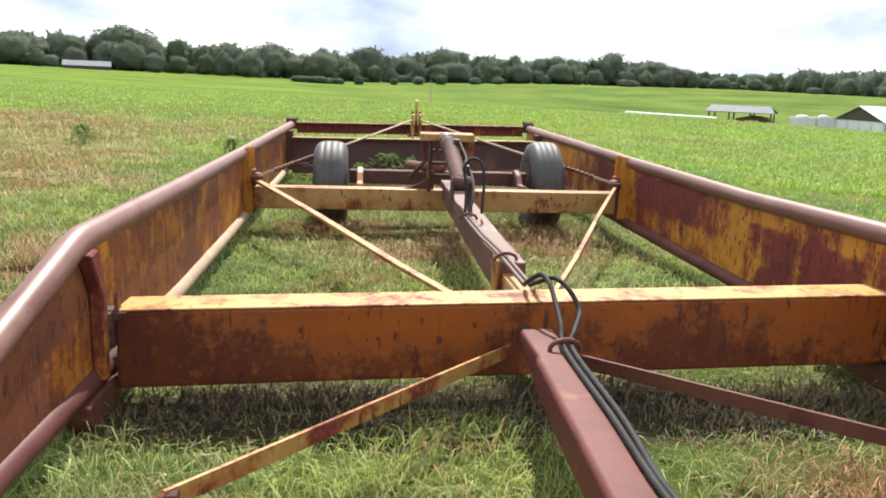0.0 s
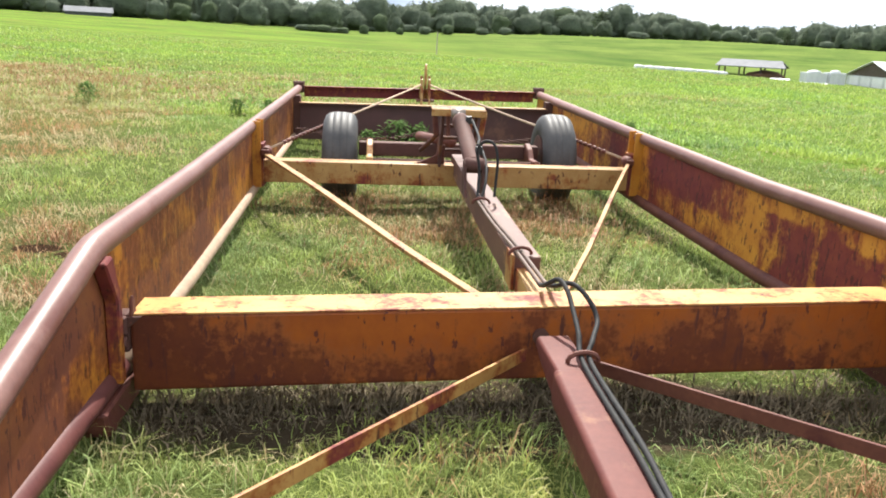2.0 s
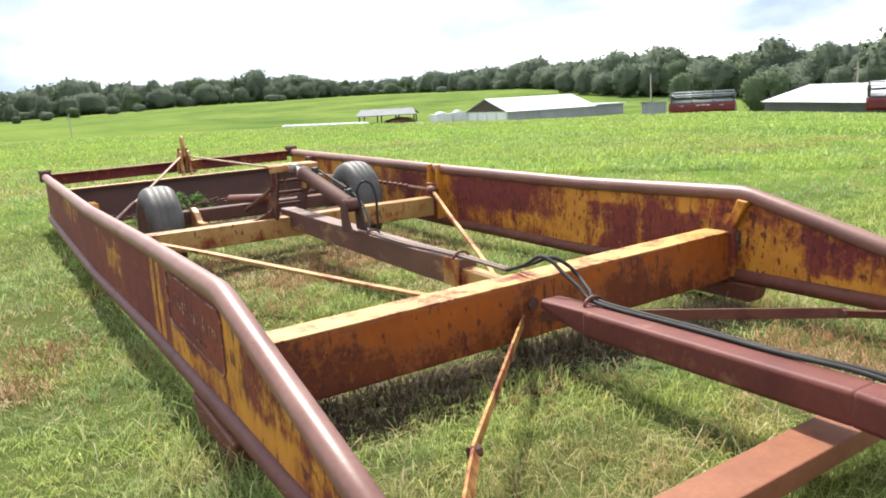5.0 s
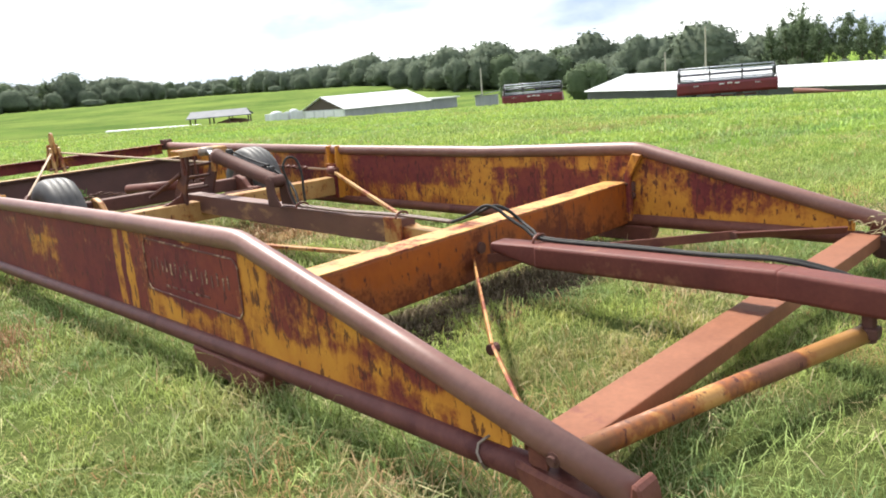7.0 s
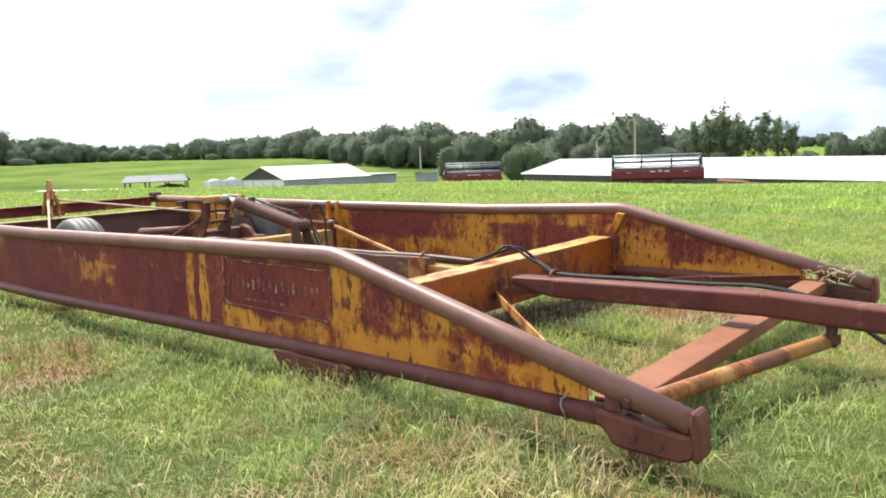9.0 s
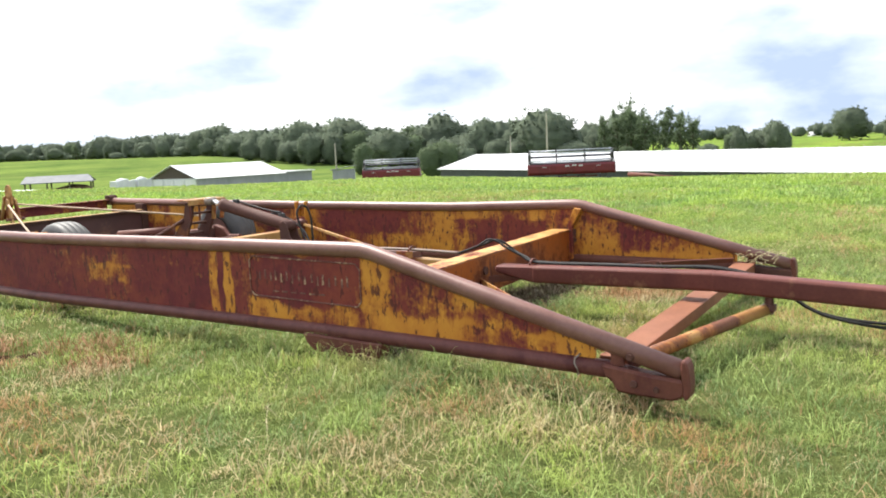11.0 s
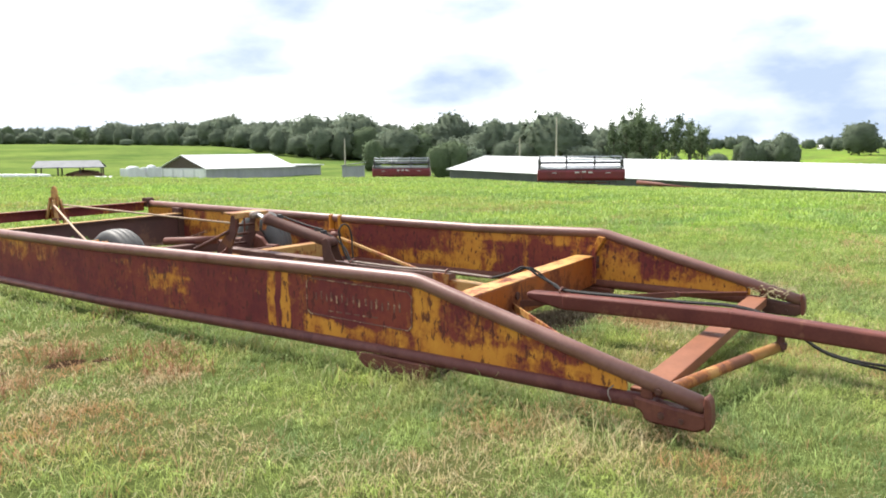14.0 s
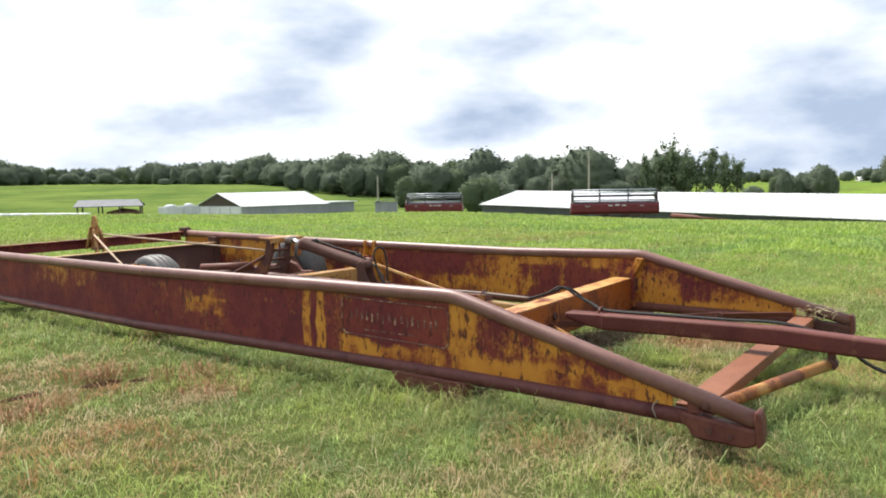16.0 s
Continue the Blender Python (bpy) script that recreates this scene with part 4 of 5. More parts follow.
def build_lift(lev):
    """Yoke, cylinder, rock shaft, arms and wheels."""
    b = B()
    plate(b, [(-0.19, 3.05), (0.21, 3.02), (0.22, 3.20), (-0.18, 3.22)], "z", 0.888, 0.016, 0.004)
    bar(b, (-0.19, 3.05, 0.868), (0.21, 3.02, 0.868), 0.012, 0.05, 0.003)
    yoke = part("lift_yoke", b, BRACE, lev, "yellow lift yoke over the centre beam")
    for x0 in (-0.10, 0.15):
        b = B()
        plate(b, [(3.22, 0.44), (3.46, 0.44), (3.42, 0.54), (3.34, 0.62), (3.24, 0.72), (3.20, 0.86), (3.10, 0.86), (3.11, 0.74), (3.17, 0.62), (3.22, 0.52)], "x", x0, 0.022, 0.004)
        part("yoke_side", b, DARK_RUST, yoke, "dark rusty curved yoke side plate")
    for x0, lean, y0 in ((-0.17, 0.02, 3.06), (-0.07, 0.01, 3.055), (0.10, -0.01, 3.045), (0.20, -0.02, 3.04)):
        b = B()
        bar(b, (x0, y0, 0.875), (x0 + lean, y0 + 0.015, 0.70), 0.014, 0.04, 0.003)
        part("yoke_leg", b, BRACE_OLD if x0 > 0 else RUST, yoke)
    b = B()
    plate(b, [(-0.34, 0.445), (-0.06, 0.445), (-0.06, 0.60), (-0.09, 0.60), (-0.13, 0.52), (-0.24, 0.47)], "y", 3.28, 0.02, 0.003)
    part("yoke_foot", b, RUST, yoke)
    for z, y0 in ((0.56, 3.30), (0.66, 3.24), (0.76, 3.16)):
        b = B()
        tube(b, [(-0.11, y0, z), (0.17, y0, z)], 0.013, 8)
        part("yoke_rung", b, DARK_RUST, yoke)
    b = B()
    tube(b, [(-0.11, 3.24, 0.70), (-0.16, 3.42, 0.61), (-0.22, 3.66, 0.50)], 0.018, 8)
    part("yoke_stay", b, DARK_RUST, yoke, "dark bent stay behind the yoke")
    b = B()
    tube(b, [(0.03, 3.62, 0.575), (-0.10, 3.92, 0.555), (-0.20, 4.20, 0.54)], 0.042, 14)
    part("stub_pipe", b, RUST, lev, "open-ended rusty stub pipe", True)
    # hydraulic cylinder
    a, e = Vector((-0.01, 2.02, 0.685)), Vector((-0.005, 2.97, 0.875))
    b = B()
    tube(b, [a, a.lerp(e, 0.02), a.lerp(e, 0.03), a.lerp(e, 0.78), a.lerp(e, 0.79), a.lerp(e, 0.83), a.lerp(e, 0.84)], 0.055, 18, radii=[0.046, 0.050, 0.053, 0.053, 0.059, 0.059, 0.03])
    cyl = part("hydraulic_cylinder", b, DARK_RUST, lev, "rusty hydraulic cylinder with bright rod", True)
    b = B()
    tube(b, [a.lerp(e, 0.82), e], 0.025, 14)
    part("cylinder_rod", b, CHROME, cyl, "bright chromed rod", True)
    b = B()
    spin(b, [(-0.05, 0.034), (0.05, 0.034)], e, "x", 14)
    part("rod_eye", b, STEEL, cyl, "", True)
    b = B()
    spin(b, [(-0.055, 0.045), (0.055, 0.045)], a, "x", 14)
    part("base_eye", b, DARK_RUST, cyl, "", True)
    for q in (0.12, 0.70):
        b = B()
        c = a.lerp(e, q) + Vector((0.04, -0.01, 0.045))
        box(b, c - Vector((0.022, 0.022, 0.02)), c + Vector((0.022, 0.022, 0.03)), 0.006)
        part("hose_port", b, BLACK, cyl, "greasy dark hose fitting")
    for dx in (-0.055, 0.055):
        b = B()
        plate(b, [(1.90, 0.515), (2.05, 0.515), (2.06, 0.60), (2.06, 0.70), (2.02, 0.728), (1.98, 0.70), (1.955, 0.60)], "x", -0.01 + dx, 0.016, 0.003)
        part("cylinder_lug", b, DARK_RUST, cyl)
    # shaft and arms
    b = B()
    tube(b, [(-0.62, 3.50, 0.42), (0.75, 3.50, 0.42)], 0.032, 12)
    part("rock_shaft", b, DARK_RUST, lev, "dark rusty rock shaft", True)
    b = B()
    bar(b, (-0.72, 3.86, 0.475), (0.80, 3.86, 0.475), 0.11, 0.11, 0.012)
    part("axle", b, DARK_RUST, lev, "dark rusty square axle beam")
    for x0, flip in ((-0.63, -1), (0.70, 1)):
        b = B()
        plate(b, [(3.42, 0.36), (3.56, 0.34), (3.80, 0.35), (3.98, 0.33), (4.06, 0.35), (4.07, 0.44), (3.98, 0.50), (3.80, 0.56), (3.68, 0.53), (3.6, 0.46), (3.42, 0.47)], "x", x0, 0.05, 0.008)
        part("wheel_arm", b, BRACE if flip < 0 else RUST, lev, "curved wheel arm with faded yellow paint")
    tyre_profile = [(-0.13, 0.19), (-0.16, 0.21), (-0.178, 0.25), (-0.172, 0.305), (-0.148, 0.338), (-0.12, 0.349)]
    for u in (-0.07, 0.0, 0.07):
        tyre_profile += [(u - 0.007, 0.354), (u - 0.004, 0.3515), (u + 0.004, 0.3515), (u + 0.007, 0.354)]
    tyre_profile += [(0.12, 0.349), (0.148, 0.338), (0.172, 0.305), (0.178, 0.25), (0.16, 0.21), (0.13, 0.19)]
    for x0 in (-0.875, 0.965):
        b = B()
        spin(b, [(-0.02, 0.02), (-0.02, 0.10), (0.02, 0.10), (0.02, 0.02)], (x0, 3.97, 0.365 if x0 < 0 else 0.40), "x", 20)
        wheel = part("wheel", b, DARK_RUST, lev, "implement wheel with a ribbed grey tyre")
        b = B()
        spin(b, [(u * 0.80, r * 1.09 - 0.5 * u * u) for u, r in tyre_profile], (x0, 3.97, 0.365 if x0 < 0 else 0.40), "x", 48)
        part("tyre", b, RUBBER, wheel, "weathered ribbed grey rubber tyre", True)
        b = B()
        spin(b, [(-0.136, 0.195), (-0.136, 0.21), (-0.11, 0.19), (-0.03, 0.15), (-0.01, 0.05), (0.01, 0.05), (0.03, 0.15), (0.11, 0.19), (0.136, 0.21), (0.136, 0.195)], (x0, 3.97, 0.365 if x0 < 0 else 0.40), "x", 32)
        part("rim", b, DARK_RUST, wheel, "", True)


def build_hoses(lev):
    """Two black hydraulic hoses from the tongue over the beam to the cylinder."""
    for k in (0, 1):
        o = 0.024 * k
        run = [(-0.09 + o, -3.3, 0.225), (-0.05 + o, -2.6, 0.205 + o), (0.005 + o, -2.1, 0.245), (0.030 + o, -1.82, 0.40), (0.020 + 1.2 * o, -1.54, 0.473), (0.012 + 0.6 * o, -1.2, 0.474), (0.03 + o, -0.85, 0.471), (0.045 + o, -0.34, 0.470)]
        if k == 0:
            run += [(0.062, -0.20, 0.515), (0.066, -0.085, 0.565), (0.060, -0.02, 0.605), (0.045, 0.05, 0.620), (0.015, 0.13, 0.575)]
        else:
            run += [(0.105, -0.22, 0.495), (0.150, -0.11, 0.525), (0.130, -0.045, 0.580), (0.090, 0.02, 0.612), (0.055, 0.12, 0.575)]
        run += [(0.045 + o, 0.32, 0.515), (0.03 + o, 0.70, 0.528), (0.02 + o, 0.95, 0.530), (0.0 + o, 1.4, 0.528), (-0.015 + o, 1.80, 0.532)]
        b = B()
        tube(b, smooth_path(run[:14], 7), 0.0088, 8)
        part("hose", b, HOSE, lev, "black hydraulic hose", True)
        b = B()
        tube(b, smooth_path(run[13:], 7), 0.0088, 8)
        part("hose", b, HOSE_DUSTY, lev, "rust-dusted hydraulic hose", True)
    for run in ([(-0.01, 1.80, 0.532), (0.0, 1.86, 0.60), (0.005, 1.90, 0.70), (-0.01, 1.91, 0.79), (0.03, 1.90, 0.848), (0.085, 1.88, 0.83), (0.105, 1.86, 0.74), (0.10, 1.85, 0.62), (0.095, 1.84, 0.54)],
                [(0.01, 1.80, 0.532), (0.045, 1.88, 0.62), (0.06, 2.0, 0.70), (0.05, 2.15, 0.765), (0.04, 2.25, 0.775)],
                [(0.02, 2.12, 0.79), (0.055, 2.3, 0.80), (0.06, 2.5, 0.835), (0.05, 2.65, 0.87), (0.035, 2.70, 0.865)]):
        b = B()
        tube(b, smooth_path(run, 7), 0.0088, 8)
        part("cylinder_hose", b, HOSE, lev, "looped black cylinder hose", True)
    for y, z, x0 in ((-0.30, 0.462, 0.055), (0.76, 0.522, 0.045), (1.76, 0.525, 0.005)):
        b = B()
        tube(b, [(x0 + 0.05 * math.cos(a), y, z + 0.028 * math.sin(a)) for a in np.linspace(-0.2, math.pi + 0.2, 10)], 0.008, 6)
        part("hose_clamp", b, RUST, lev, "rusty hose clamp")


build_leveler()


# ---------------------------------------------------------------- farm buildings
def far(az, r):
    """A place at that bearing and distance from the camera's last position, to fit its view."""
    return -4.97 + r * math.sin(radians(az)), -3.02 + r * math.cos(radians(az))


def gabled_house(name, label, corner, along, across, length, width, eave, ridge, base, wall, roof, over=0.35, fall=0.0):
    """A long gabled building. corner: its near corner; along, across: unit vectors of its sides; fall: drop per metre
    along, set to fit the camera's view.
    """
    ax, ac = Vector((*along, -fall)), Vector((*across, 0))
    m = Matrix((ax, ac, Vector((0, 0, 1)))).transposed().to_4x4()
    m.translation = (*corner, 0)
    t = thing(name, label, "barn")
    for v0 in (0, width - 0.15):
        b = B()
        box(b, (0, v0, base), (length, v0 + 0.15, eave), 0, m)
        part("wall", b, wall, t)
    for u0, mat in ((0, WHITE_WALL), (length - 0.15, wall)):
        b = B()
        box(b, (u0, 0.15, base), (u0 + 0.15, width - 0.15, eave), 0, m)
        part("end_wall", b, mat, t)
        b = B()
        va = [m @ Vector((u0 + du, v, z)) for du in (0.05, 0.1) for v, z in ((0, eave), (width, eave), (width / 2, ridge - 0.1))]
        vs = [b.verts.new(p) for p in va]
        b.faces.new(vs[:3])
        b.faces.new(vs[3:][::-1])
        for i in range(3):
            b.faces.new((vs[i], vs[3 + i], vs[3 + (i + 1) % 3], vs[(i + 1) % 3]))
        part("gable", b, DARK_WOOD, t, "dark open gable")
    for sgn in (0, 1):
        b = B()
        v0, v1 = (-over, width / 2) if sgn == 0 else (width + over, width / 2)
        z0 = eave - over * (ridge - eave) / (width / 2)
        pts = [(-over, v0, z0), (length + over, v0, z0), (length + over, v1, ridge), (-over, v1, ridge)]
        vs = [b.verts.new(m @ Vector(p)) for p in pts] + [b.verts.new(m @ Vector((p[0], p[1], p[2] + 0.08))) for p in pts]
        for f in ((0, 1, 2, 3), (4, 5, 6, 7), (0, 1, 5, 4), (1, 2, 6, 5), (2, 3, 7, 6), (3, 0, 4, 7)):
            b.faces.new([vs[i] for i in f])
        bmesh.ops.recalc_face_normals(b, faces=b.faces[:])
        roof_part = part("roof", b, roof, t, "white sheet-metal roof slope")
        n = int(length / 1.1)
        b = B()
        for k in range(n + 1):
            u = k * length / n
            p, q = m @ Vector((u, v0, z0 + 0.1)), m @ Vector((u, v1, ridge + 0.1))
            bar(b, p, q, 0.05, 0.05, 0)
        part("roof_rib", b, roof, roof_part)
    return t, m


def build_buildings():
    # near white barn
    g0, g1 = Vector(far(33.1, 149)), Vector(far(36.1, 137))
    across = (g0 - g1).normalized()
    along = Vector((-across.y, across.x)) * -1
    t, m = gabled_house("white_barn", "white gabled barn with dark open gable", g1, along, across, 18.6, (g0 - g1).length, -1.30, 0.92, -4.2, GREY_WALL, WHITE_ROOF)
    b = B()
    box(b, (19.0, 1.5, -4.2), (26.6, 12, -1.25), 0.02, m)
    part("annex", b, GREY_WALL, t, "low grey annex")
    b = B()
    box(b, (19.0, 1.0, -1.25), (27.0, 12.5, -1.05), 0.02, m)
    part("annex_roof", b, WHITE_ROOF, t, "low white annex roof")
    for k in range(4):
        b = B()
        w = (g0 - g1).length
        box(b, (-0.06, 0.6 + k * w / 4.3, -4.1), (-0.01, 0.45 + (k + 0.85) * w / 4.3, -1.5), 0.01, m)
        part("door_panel", b, WHITE_DOOR, t)
    # long white poultry house
    a, c = Vector(far(53.4, 113)), Vector(far(82.4, 70))
    along = (c - a).normalized()
    across = Vector((-along.y, along.x))
    start = a
    gabled_house("long_white_barn", "very long low barn with white metal roof", start, along, across, (c - a).length + 22, 13, -1.25, 0.48, -6.2, DARK_SHADED_SIDING, WHITE_ROOF, fall=0.0110)
    # open hay shed
    x, y = far(27.5, 150)
    z = gz(x, y)
    sh = thing("hay_shed", "open-sided shed with grey tin roof over hay", "shed", at=(x, y, 0), turn=-32)
    for y0, y1 in ((-4.2, 0.0), (4.2, 0.0)):
        b = B()
        vs = [b.verts.new(p) for dz in (0, 0.12) for p in ((-5.6, y0, dz - 1.0), (5.6, y0, dz - 1.0), (4.6, y1, dz + 0.1), (-5.2, y1, dz + 0.1))]
        for f in ((0, 1, 2, 3), (4, 5, 6, 7), (0, 1, 5, 4), (1, 2, 6, 5), (2, 3, 7, 6), (3, 0, 4, 7)):
            b.faces.new([vs[i] for i in f])
        bmesh.ops.recalc_face_normals(b, faces=b.faces[:])
        part("roof", b, GREY_ROOF, sh, "sloping grey tin roof")
    b = B()
    plate(b, [(-4.0, -1.03), (4.0, -1.03), (0, 0.03)], "x", 4.9, 0.1)
    part("gable", b, DARK_WOOD, sh, "dark gable end")
    for px in (-5, -1.7, 1.7, 5):
        for py in (-3.6, 3.6):
            b = B()
            box(b, (px - 0.12, py - 0.12, z - 0.3), (px + 0.12, py + 0.12, -0.95), 0.01)
            part("post", b, DARK_WOOD, sh)
    hay = B()
    bmesh.ops.create_icosphere(hay, subdivisions=3, radius=1)
    for v in hay.verts:
        k = 1 + 0.25 * noise.noise(v.co * 2.2)
        v.co = Vector((v.co.x * 3.2 * k, v.co.y * 2.2 * k, max(v.co.z * 1.0 * k, -0.2)))
    ob = part("hay_heap", hay, HAY, None, "", True)
    ob.location = (x + 1.2, y - 2.5, z)
    tagged(ob, "brown heap of old hay under a shed roof", "hay heap")
    # tanks and pale sheets
    for az, r, w, h in ((31.3, 140, 3.4, 1.6), (32.5, 142, 2.6, 1.8)):
        x, y = far(az, r)
        z = gz(x, y)
        tk = thing("feed_tank", "pale metal feed tank beside the barn", "tank", "tanks by the barn", at=(x, y, z))
        b = B()
        box(b, (-w / 2, -1, -0.2), (w / 2, 1, h), 0.05)
        part("body", b, WHITE_WALL, tk)
        b = B()
        spin(b, [(h, w * 0.30), (h + 0.22, w * 0.28), (h + 0.36, w * 0.13), (h + 0.4, 0.05)], (0, 0, 0), "z", 18)
        part("dome", b, WHITE_WALL, tk, "", True)
    for az, r, w in ((29.4, 136, 2.8), (31.4, 132, 4.2)):
        x, y = far(az, r)
        b = B()
        box(b, (-w / 2, -1.0, 0.0), (w / 2, 1.0, 0.25), 0.04, pose(x, y, gz(x, y), 8, 0, -30))
        tagged(part("roof_sheet_stack", b, WHITE_ROOF), "stack of white roofing sheets on the grass", "sheet stack", "sheets")
    # long low silage clamp
    p, q = Vector((*far(20.2, 126), 0)), Vector((*far(26.2, 128), 0))
    p.z, q.z = gz(p.x, p.y), gz(q.x, q.y)
    n = 9
    clamp = thing("silage_clamp", "long low silage clamp under pale sheeting", "silage clamp")
    for k in range(n):
        u, v = p.lerp(q, k / n), p.lerp(q, (k + 0.95) / n)
        b = B()
        bar(b, u + Vector((0, 0, 0.45)), v + Vector((0, 0, 0.45)), 3.2, 1.0, 0.2)
        part("sheet", b, WHITE_WALL, clamp)
    # grey hut
    x, y = far(46.4, 110)
    z = gz(x, y)
    h = thing("grey_hut", "small grey hut with a tin roof", "hut", at=(x, y, z), turn=-50)
    b = B()
    box(b, (-1.5, -1.2, -0.2), (1.5, 1.2, 2.3), 0.02)
    part("wall", b, GREY_WALL, h)
    b = B()
    bar(b, (-1.75, 0, 2.3), (1.75, 0, 2.8), 2.9, 0.1, 0)
    part("roof", b, GREY_ROOF, h)
    # farmhouse by the woods
    x, y = far(-19.0, 225)
    z = gz(x, y)
    f0 = Vector((x, y))
    gabled_house("far_house", "white house with grey roof by the woods", f0, (0.95, 0.31), (-0.31, 0.95), 11.0, 6, z + 0.9, z + 2.1, z - 0.5, DARK_SHADED_SIDING, GREY_ROOF)
    x, y = far(78.6, 420)
    gabled_house("far_barn", "distant white barn on a hill", Vector((x, y)), (0.4, -0.92), (0.92, 0.4), 24, 9, gz(x, y) + 0.7, gz(x, y) + 2.0, gz(x, y) - 0.5, WHITE_WALL, WHITE_ROOF)
    # poles
    for az, r, h, rad, mat in ((6.7, 110, 3.2, 0.07, POLE_WOOD), (61.13, 158, 11.3, 0.17, POLE_WOOD), (58.5, 165, 7.2, 0.16, POLE_WOOD), (45.8, 180, 6.6, 0.17, POLE_WOOD)):
        x, y = far(az, r)
        z = gz(x, y)
        b = B()
        tube(b, [(0, 0, -0.4), (0, 0, h * 0.5), (0, 0, h)], rad, 10, radii=[rad * 1.15, rad, rad * 0.8])
        ob = part("utility_pole" if h > 4 else "field_post", b, mat)
        ob.location = (x, y, z)
        tagged(ob, "weathered wooden utility pole" if h > 4 else "thin pale post standing in the meadow", "pole")


def build_header(at, turn, width, label):
    """A combine header with its reel, parked in the grass."""
    h = thing("combine_header", label, "combine header", "parked headers", at=at, turn=turn)
    w = width / 2
    b = B()
    plate(b, [(-0.9, 0.20), (0.45, 0.16), (0.56, 0.30), (0.58, 0.74), (0.50, 0.86), (0.40, 0.84), (0.36, 0.40), (-0.9, 0.27)], "x", 0, width, 0.02)
    body = part("body", b, RED, h, "faded red header body")
    for u in (-0.52, 0.0, 0.5):
        b = B()
        box(b, (u * w - 0.03, 0.575, 0.24), (u * w + 0.03, 0.605, 0.80), 0.01)
        part("back_rib", b, RED, body)
    b = B()
    box(b, (-w + 0.1, 0.42, 0.855), (w - 0.1, 0.52, 0.91), 0.015)
    part("top_beam", b, REEL, body)
    for s in (-1, 1):
        b = B()
        plate(b, [(-1.25, 0.18), (0.40, 0.13), (0.60, 0.24), (0.64, 0.60), (0.54, 0.86), (0.1, 0.92), (-0.7, 0.66), (-1.2, 0.36)], "x", s * w, 0.10, 0.02)
        part("end_sheet", b, RED, h, "red end sheet with rounded corners")
        b = B()
        spin(b, [(-0.09, 0.20), (-0.06, 0.40), (0.06, 0.40), (0.09, 0.20)], (s * (w - 0.12), -0.2, 1.30), "x", 16)
        part("reel_disc", b, BLACK, h, "black reel end")
        b = B()
        bar(b, (s * (w - 0.02), 0.5, 0.86), (s * (w - 0.02), -0.35, 1.30), 0.07, 0.10, 0.01)
        part("reel_arm", b, BLACK, h)
        b = B()
        box(b, (s * w * 0.97 - 0.10, -0.45, 1.20), (s * w * 0.97 + 0.10, 0.0, 1.52), 0.04)
        part("reel_drive", b, BLACK, h)
    for k in range(5):
        a = k * math.tau / 5 + 0.55
        c = (-0.2 + 0.40 * math.cos(a), 1.30 + 0.40 * math.sin(a))
        b = B()
        tube(b, [(-w + 0.12, *c), (w - 0.12, *c)], 0.042, 8)
        part("reel_bat", b, GREY_STEEL, h, "pale steel reel bat", True)
    for u in (-0.33, 0.33):
        b = B()
        for k in range(5):
            a = k * math.tau / 5 + 0.55
            bar(b, (u * w, -0.2, 1.30), (u * w, -0.2 + 0.42 * math.cos(a), 1.30 + 0.42 * math.sin(a)), 0.10, 0.09, 0.01)
        part("reel_spider", b, BLACK, h)
    b = B()
    tube(b, [(-w + 0.1, -0.2, 1.30), (w - 0.1, -0.2, 1.30)], 0.07, 10)
    part("reel_shaft", b, REEL, h)
    b = B()
    tube(b, [(-w + 0.1, 0.0, 0.5), (w - 0.1, 0.0, 0.5)], 0.22, 12)
    part("auger", b, GREY_STEEL, h)
    for u, lift in ((-0.21, 0.70), (-0.06, 0.73), (0.10, 0.70)):
        b = B()
        box(b, (u * w - 0.16, 0.606, lift - 0.04), (u * w + 0.14, 0.615, lift + 0.035), 0.003)
        part("maker_plate", b, WHITE_WALL, h, "pale worn plate")
    for u in (-0.62, 0.62):
        b = B()
        box(b, (u * w - 0.16, 0.581, 0.64), (u * w + 0.16, 0.592, 0.68), 0.003)
        part("sticker", b, GREY_STEEL, h)
    for u in (-0.75, -0.25, 0.2, 0.7):
        b = B()
        bar(b, (u * w - 0.25, -0.2, 0.02), (u * w + 0.3, 0.5, 0.02), 0.14, 0.22, 0.03)
        part("skid_foot", b, BLACK, h)
    b = B()
    tube(b, [(-w * 0.6, 0.35, 0.02), (w * 1.12, 0.45, -0.02)], 0.05, 8)
    part("drawbar", b, DARK_RUST, h, "rusty drawbar under the header")
    return h


def build_machines():
    for az, r, w, lift, size, lab in ((62.9, 61, 6.1, 0.18, 1.06, "red combine header with dark slatted reel parked in the meadow"), (49.9, 78, 5.3, 0.16, 1.06, "older red combine header parked further off")):
        x, y = far(az, r)
        build_header((x, y, gz(x, y) + lift), 180 - az + (4 if r < 70 else -6), w, lab).scale = (size, size, size * 1.12)
    # loose red auger tube
    p, q = Vector((*far(66.9, 74), 0)), Vector((*far(70.7, 70), 0))
    b = B()
    p.z, q.z = gz(p.x, p.y) + 0.45, gz(q.x, q.y) + 0.10
    tube(b, [p, p.lerp(q, 0.45), p.lerp(q, 0.5), q], 0.16, 12, radii=[0.22, 0.19, 0.11, 0.08])
    tagged(part("auger_tube", b, RUST, None, "", True), "rusty red auger tube lying in the grass", "auger")


build_buildings()
build_machines()


# ---------------------------------------------------------------- trees
def ball_mesh(level):
    core = bmesh.new()
    bmesh.ops.create_icosphere(core, subdivisions=level, radius=1)
    core.verts.ensure_lookup_table()
    cv = np.array([w.co[:] for w in core.verts])
    ct = np.array([[w.index for w in f.verts] for f in core.faces])
    core.free()
    return cv, ct


